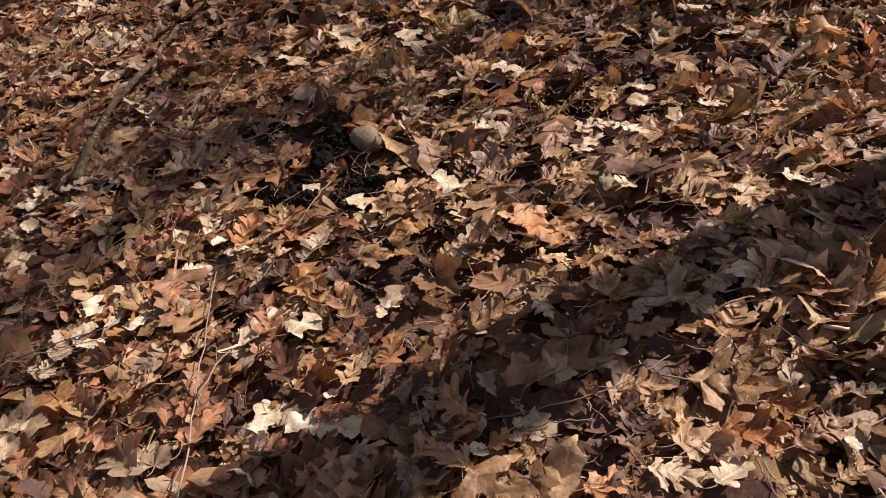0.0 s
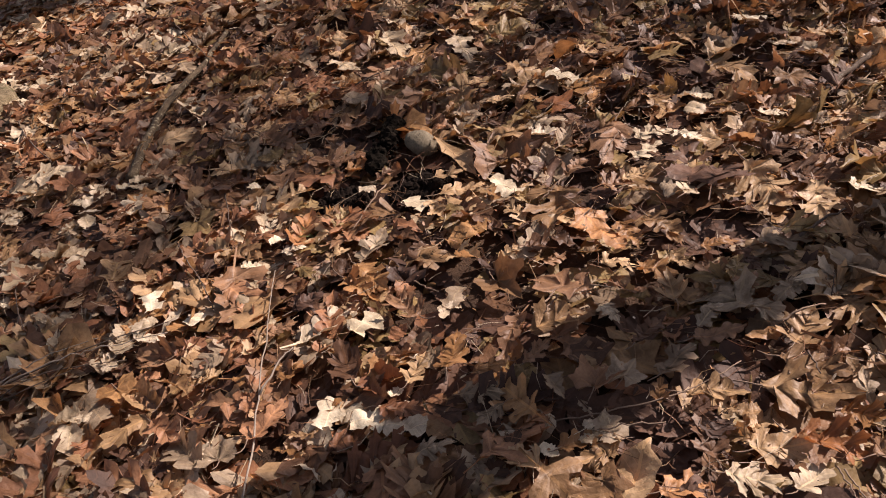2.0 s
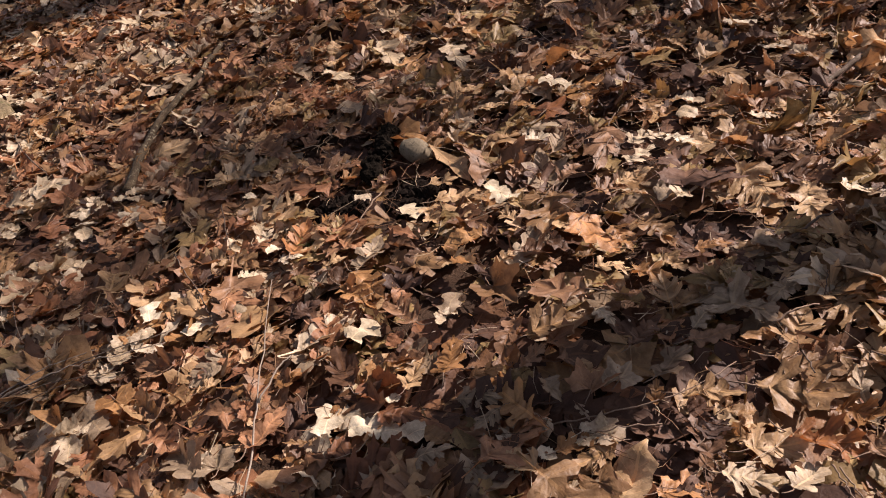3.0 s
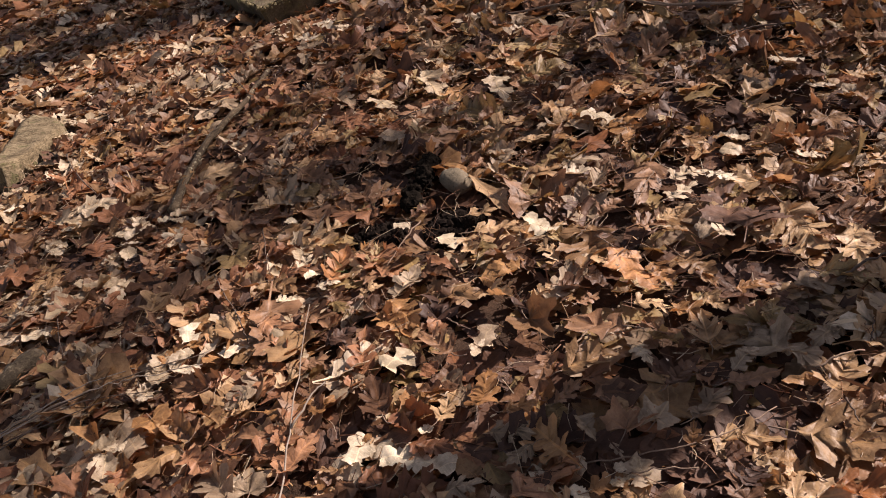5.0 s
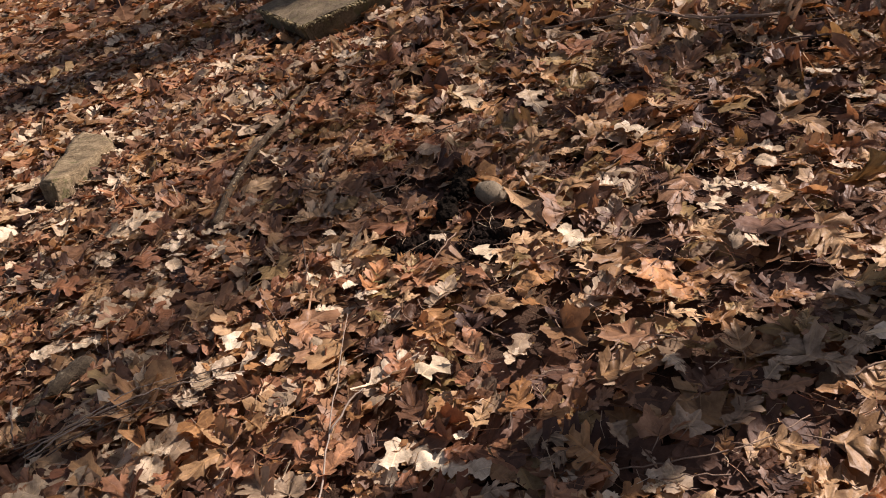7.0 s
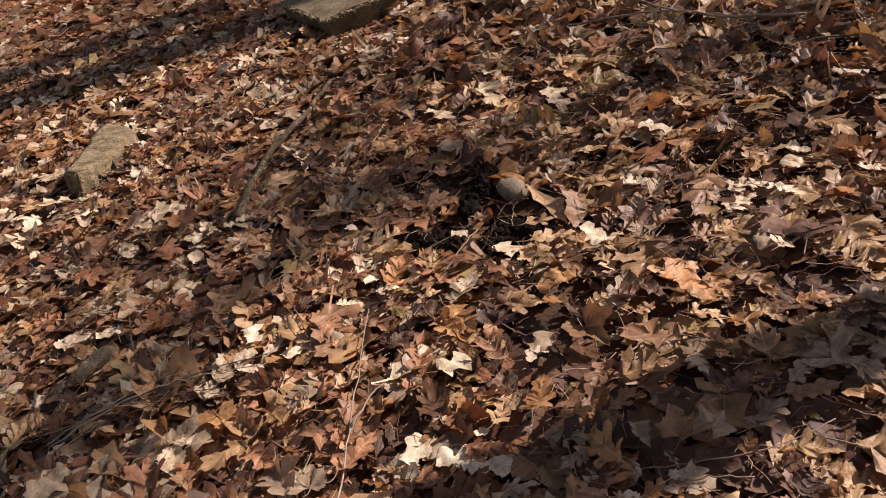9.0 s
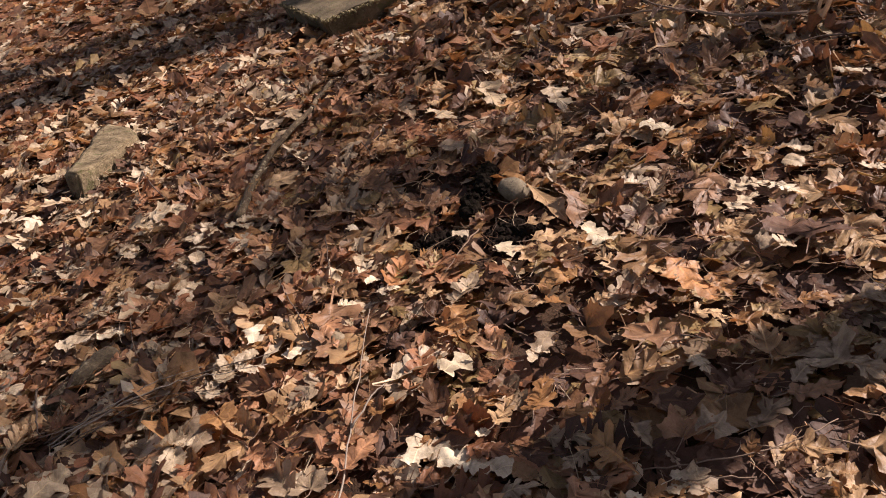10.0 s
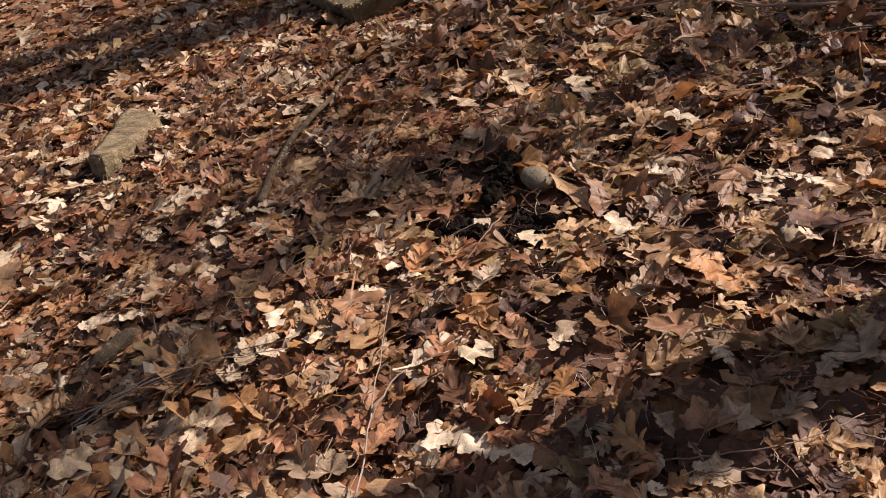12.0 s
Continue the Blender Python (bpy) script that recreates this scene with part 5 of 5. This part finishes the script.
stick("twig", "thin tan stalk lying across leaves", [(-1.321, 1.727, 0.058), (-1.152, 1.719, 0.074), (-0.950, 1.792, 0.066)], .0022, 0.0012, 138, TWIG, 12, 0.0015, 5)

stick("twig", "short white peeled stick on dark leaves", [(0.985, 1.042, 0.058), (1.014, 1.003, 0.066)], 0.0045, 0.0042, 60, M["white"], 5, 0.0005, 8)


def grass_tuft(label, x, y, count, seed):
    """A few green blades, each a thin curved strip."""
    rng = np.random.default_rng(seed)
    root = new("grass_tuft")
    root.location = (x, y, relief(x, y) + 0.02)
    tagged(root, label, "grass")
    for k in range(count):
        a, ln, w = rng.uniform(0, 6.283), rng.uniform(0.035, 0.075), rng.uniform(0.0012, 0.002)
        side = Vector((-math.sin(a), math.cos(a), 0)) * w
        V = []
        for s in np.linspace(0, 1, 6):
            p = Vector((math.cos(a) * ln * 0.7 * s ** 1.5, math.sin(a) * ln * 0.7 * s ** 1.5, ln * (s - 0.35 * s * s)))
            V += [p - side * (1 - 0.9 * s), p + side * (1 - 0.9 * s)]
        part("blade", mesh_of("blade", V, [(2 * i, 2 * i + 1, 2 * i + 3, 2 * i + 2) for i in range(5)]), GRASS, root)


grass_tuft("small tuft of green grass among dry leaves", -0.205, 2.045, 11, 4)

# ---- bare trees beyond the view, whose shadows cross the leaves ----


def bare_tree(label, line, radii, seed, limbs=10, reach=2.2, low=0.45, flare=0.0):
    """A leafless tree: its trunk runs along line, with limbs and branchlets from the share low of its length upwards."""
    rng = np.random.default_rng(seed)
    root = new("tree")
    root.location = (line[0][0], line[0][1], -0.1)
    tagged(root, label, "tree")
    n = 26 if len(line) < 9 else 4 * len(line) + 1
    pts = bent(np.array(line) - np.array((line[0][0], line[0][1], 0)), n, 0.012, seed)
    u = np.linspace(0, 1, n)
    rad = np.interp(u, np.linspace(0, 1, len(radii)), radii) * (1 + flare * np.exp(-u * 25))
    v, f = tube(pts, rad, 14, 0.03, seed)
    part("trunk", mesh_of("trunk", v, f), BARK, root)
    for k in range(limbs):
        s = rng.uniform(low, 0.98)
        at = np.array([np.interp(s, u, pts[:, c]) for c in range(3)])
        az, ln = rng.uniform(0, 6.283), reach * rng.uniform(0.5, 1.2)
        end = at + np.array([math.cos(az), math.sin(az), rng.uniform(0.3, 0.9)]) * ln
        q = bent([at, (at + end) / 2 + rng.normal(size=3) * 0.08 * ln, end], 9, 0.01 * ln, seed + k)
        r0 = np.interp(s, u, rad) * 0.42
        V, Fc = tube(q, np.linspace(r0, r0 * 0.25, 9), 7, 0.04, seed + k)
        for b in range(7):
            w = rng.uniform(0.3, 1.0)
            p = np.array([np.interp(w, np.linspace(0, 1, 9), q[:, c]) for c in range(3)])
            d = rng.normal(size=3) + np.array([math.cos(az), math.sin(az), 0.6])
            e = p + d / np.linalg.norm(d) * ln * rng.uniform(0.2, 0.45)
            v2, f2 = tube(bent([p, e], 6, 0.012 * ln, seed + k + b), np.linspace(max(r0 * 0.3, 0.006), 0.004, 6), 5, 0.0, b)
            Fc += [tuple(i + len(V) for i in face) for face in f2]
            V += v2
        part("limb", mesh_of("limb", V, Fc), BARK, root)
    return root


def spray(tree, at, spread, count, thick, seed):
    """A bough's end with many bare twigs round a point, reached from the trunk's top half by one branch."""
    rng = np.random.default_rng(seed)
    base = np.array(tree.location)
    stem = next(c for c in tree.children if c.name.startswith("trunk"))
    trunk = np.array([tuple(v.co) for v in stem.data.vertices]) + base
    near = trunk[trunk[:, 2] < at[2] - 0.3]
    start = near[np.argmin(((near - at) ** 2).sum(1))]
    V, Fc = tube(bent([start - base, (start + np.array(at)) / 2 - base + (0, 0, 0.15), np.array(at) - base], 9, 0.015, seed), np.linspace(thick * 1.6, thick, 9), 7)
    for k in range(count):
        c = np.array(at) - base + rng.uniform(-1, 1, 3) * spread
        d = rng.normal(size=3)
        d = d / np.linalg.norm(d) * rng.uniform(0.18, 0.42)
        v2, f2 = tube(bent([c - d, c + rng.normal(size=3) * 0.04, c + d], 5, 0.01, seed + k), np.linspace(thick, thick * 0.35, 5), 5)
        Fc += [tuple(i + len(V) for i in face) for face in f2]
        V += v2
    part("branch", mesh_of("branch", V, Fc), BARK, tree)


bare_tree("bare tree with a grey leaning trunk", [(3.4, 1.70, 0), (3.4, 1.745, 1.25), (3.4, 1.785, 1.5), (3.4, 1.868, 1.66), (3.4, 1.935, 1.82), (3.41, 1.980, 2.05), (3.415, 1.985, 2.2), (3.42, 1.935, 2.42), (3.5, 2.18, 4.4), (3.6, 2.45, 6.5), (3.7, 2.8, 8.5)], (0.27, 0.22, 0.19, 0.135, 0.122, 0.136, 0.140, 0.172, 0.118, 0.09, 0.05), 21, 6, 1.4, 0.8, 0.3)
bent_tree = bare_tree("bare tree with a bent grey trunk", [(9.4, 5.18, 0), (9.38, 5.2, 3.2), (9.35, 5.17, 6.3), (9.4, 5.15, 6.85), (9.18, 4.70, 7.1), (9.1, 4.2, 7.4), (8.9, 3.7, 8.2)], (0.09, 0.07, 0.055, 0.05, 0.05, 0.045, 0.03), 23, 0)
spray(bent_tree, (9.85, 4.55, 7.80), (0.25, 0.60, 0.34), 50, 0.012, 31)
spray(bent_tree, (9.80, 5.16, 6.95), (0.2, 0.28, 0.24), 34, 0.013, 34)
spray(bent_tree, (9.92, 5.68, 7.42), (0.2, 0.38, 0.22), 40, 0.012, 35)
broad = bare_tree("broad bare tree with a leaning grey trunk", [(9.42, 7.95, 0), (9.42, 8.0, 4.05), (9.42, 8.1, 7.05), (9.45, 8.45, 9.6), (9.6, 8.7, 13.05)], (0.40, 0.35, 0.31, 0.24, 0.1), 22, 5, 1.6, 0.85, 0.3)
spray(broad, (9.5, 9.65, 8.3), (0.5, 1.0, 0.8), 110, 0.016, 36)
bare_tree("broad bare tree with a leaning grey trunk", [(10.22, 9.2, 0), (10.22, 9.22, 4.05), (10.22, 9.25, 7.55), (10.28, 9.35, 10.0), (10.42, 9.4, 14.05)], (0.40, 0.35, 0.31, 0.22, 0.08), 24, 5, 1.6, 0.85, 0.3)
slim = bare_tree("slim bare tree with many thin branches", [(13.2, 6.1, 0), (13.2, 6.1, 3.0), (13.1, 6.0, 6.0), (13.0, 6.0, 8.6)], (0.045, 0.04, 0.035, 0.025), 25, 0)
spray(slim, (11.96, 5.61, 7.27), (0.3, 0.6, 0.6), 80, 0.011, 32)
slim = bare_tree("slim bare tree with many thin branches", [(13.0, 7.5, 0), (13.0, 7.5, 3.0), (12.9, 7.4, 6.0), (12.8, 7.4, 8.6)], (0.07, 0.06, 0.05, 0.03), 28, 0)
spray(broad, (9.5, 8.95, 7.75), (0.4, 0.45, 0.5), 46, 0.014, 37)
spray(bent_tree, (9.5, 4.22, 7.45), (0.15, 0.20, 0.10), 13, 0.010, 38)
spray(bent_tree, (9.5, 5.46, 7.74), (0.15, 0.16, 0.12), 12, 0.010, 39)
spray(bent_tree, (9.43, 4.43, 7.6), (0.15, 0.22, 0.12), 16, 0.011, 40)
spray(slim, (11.4, 7.0, 7.75), (0.3, 0.75, 0.6), 105, 0.012, 33)
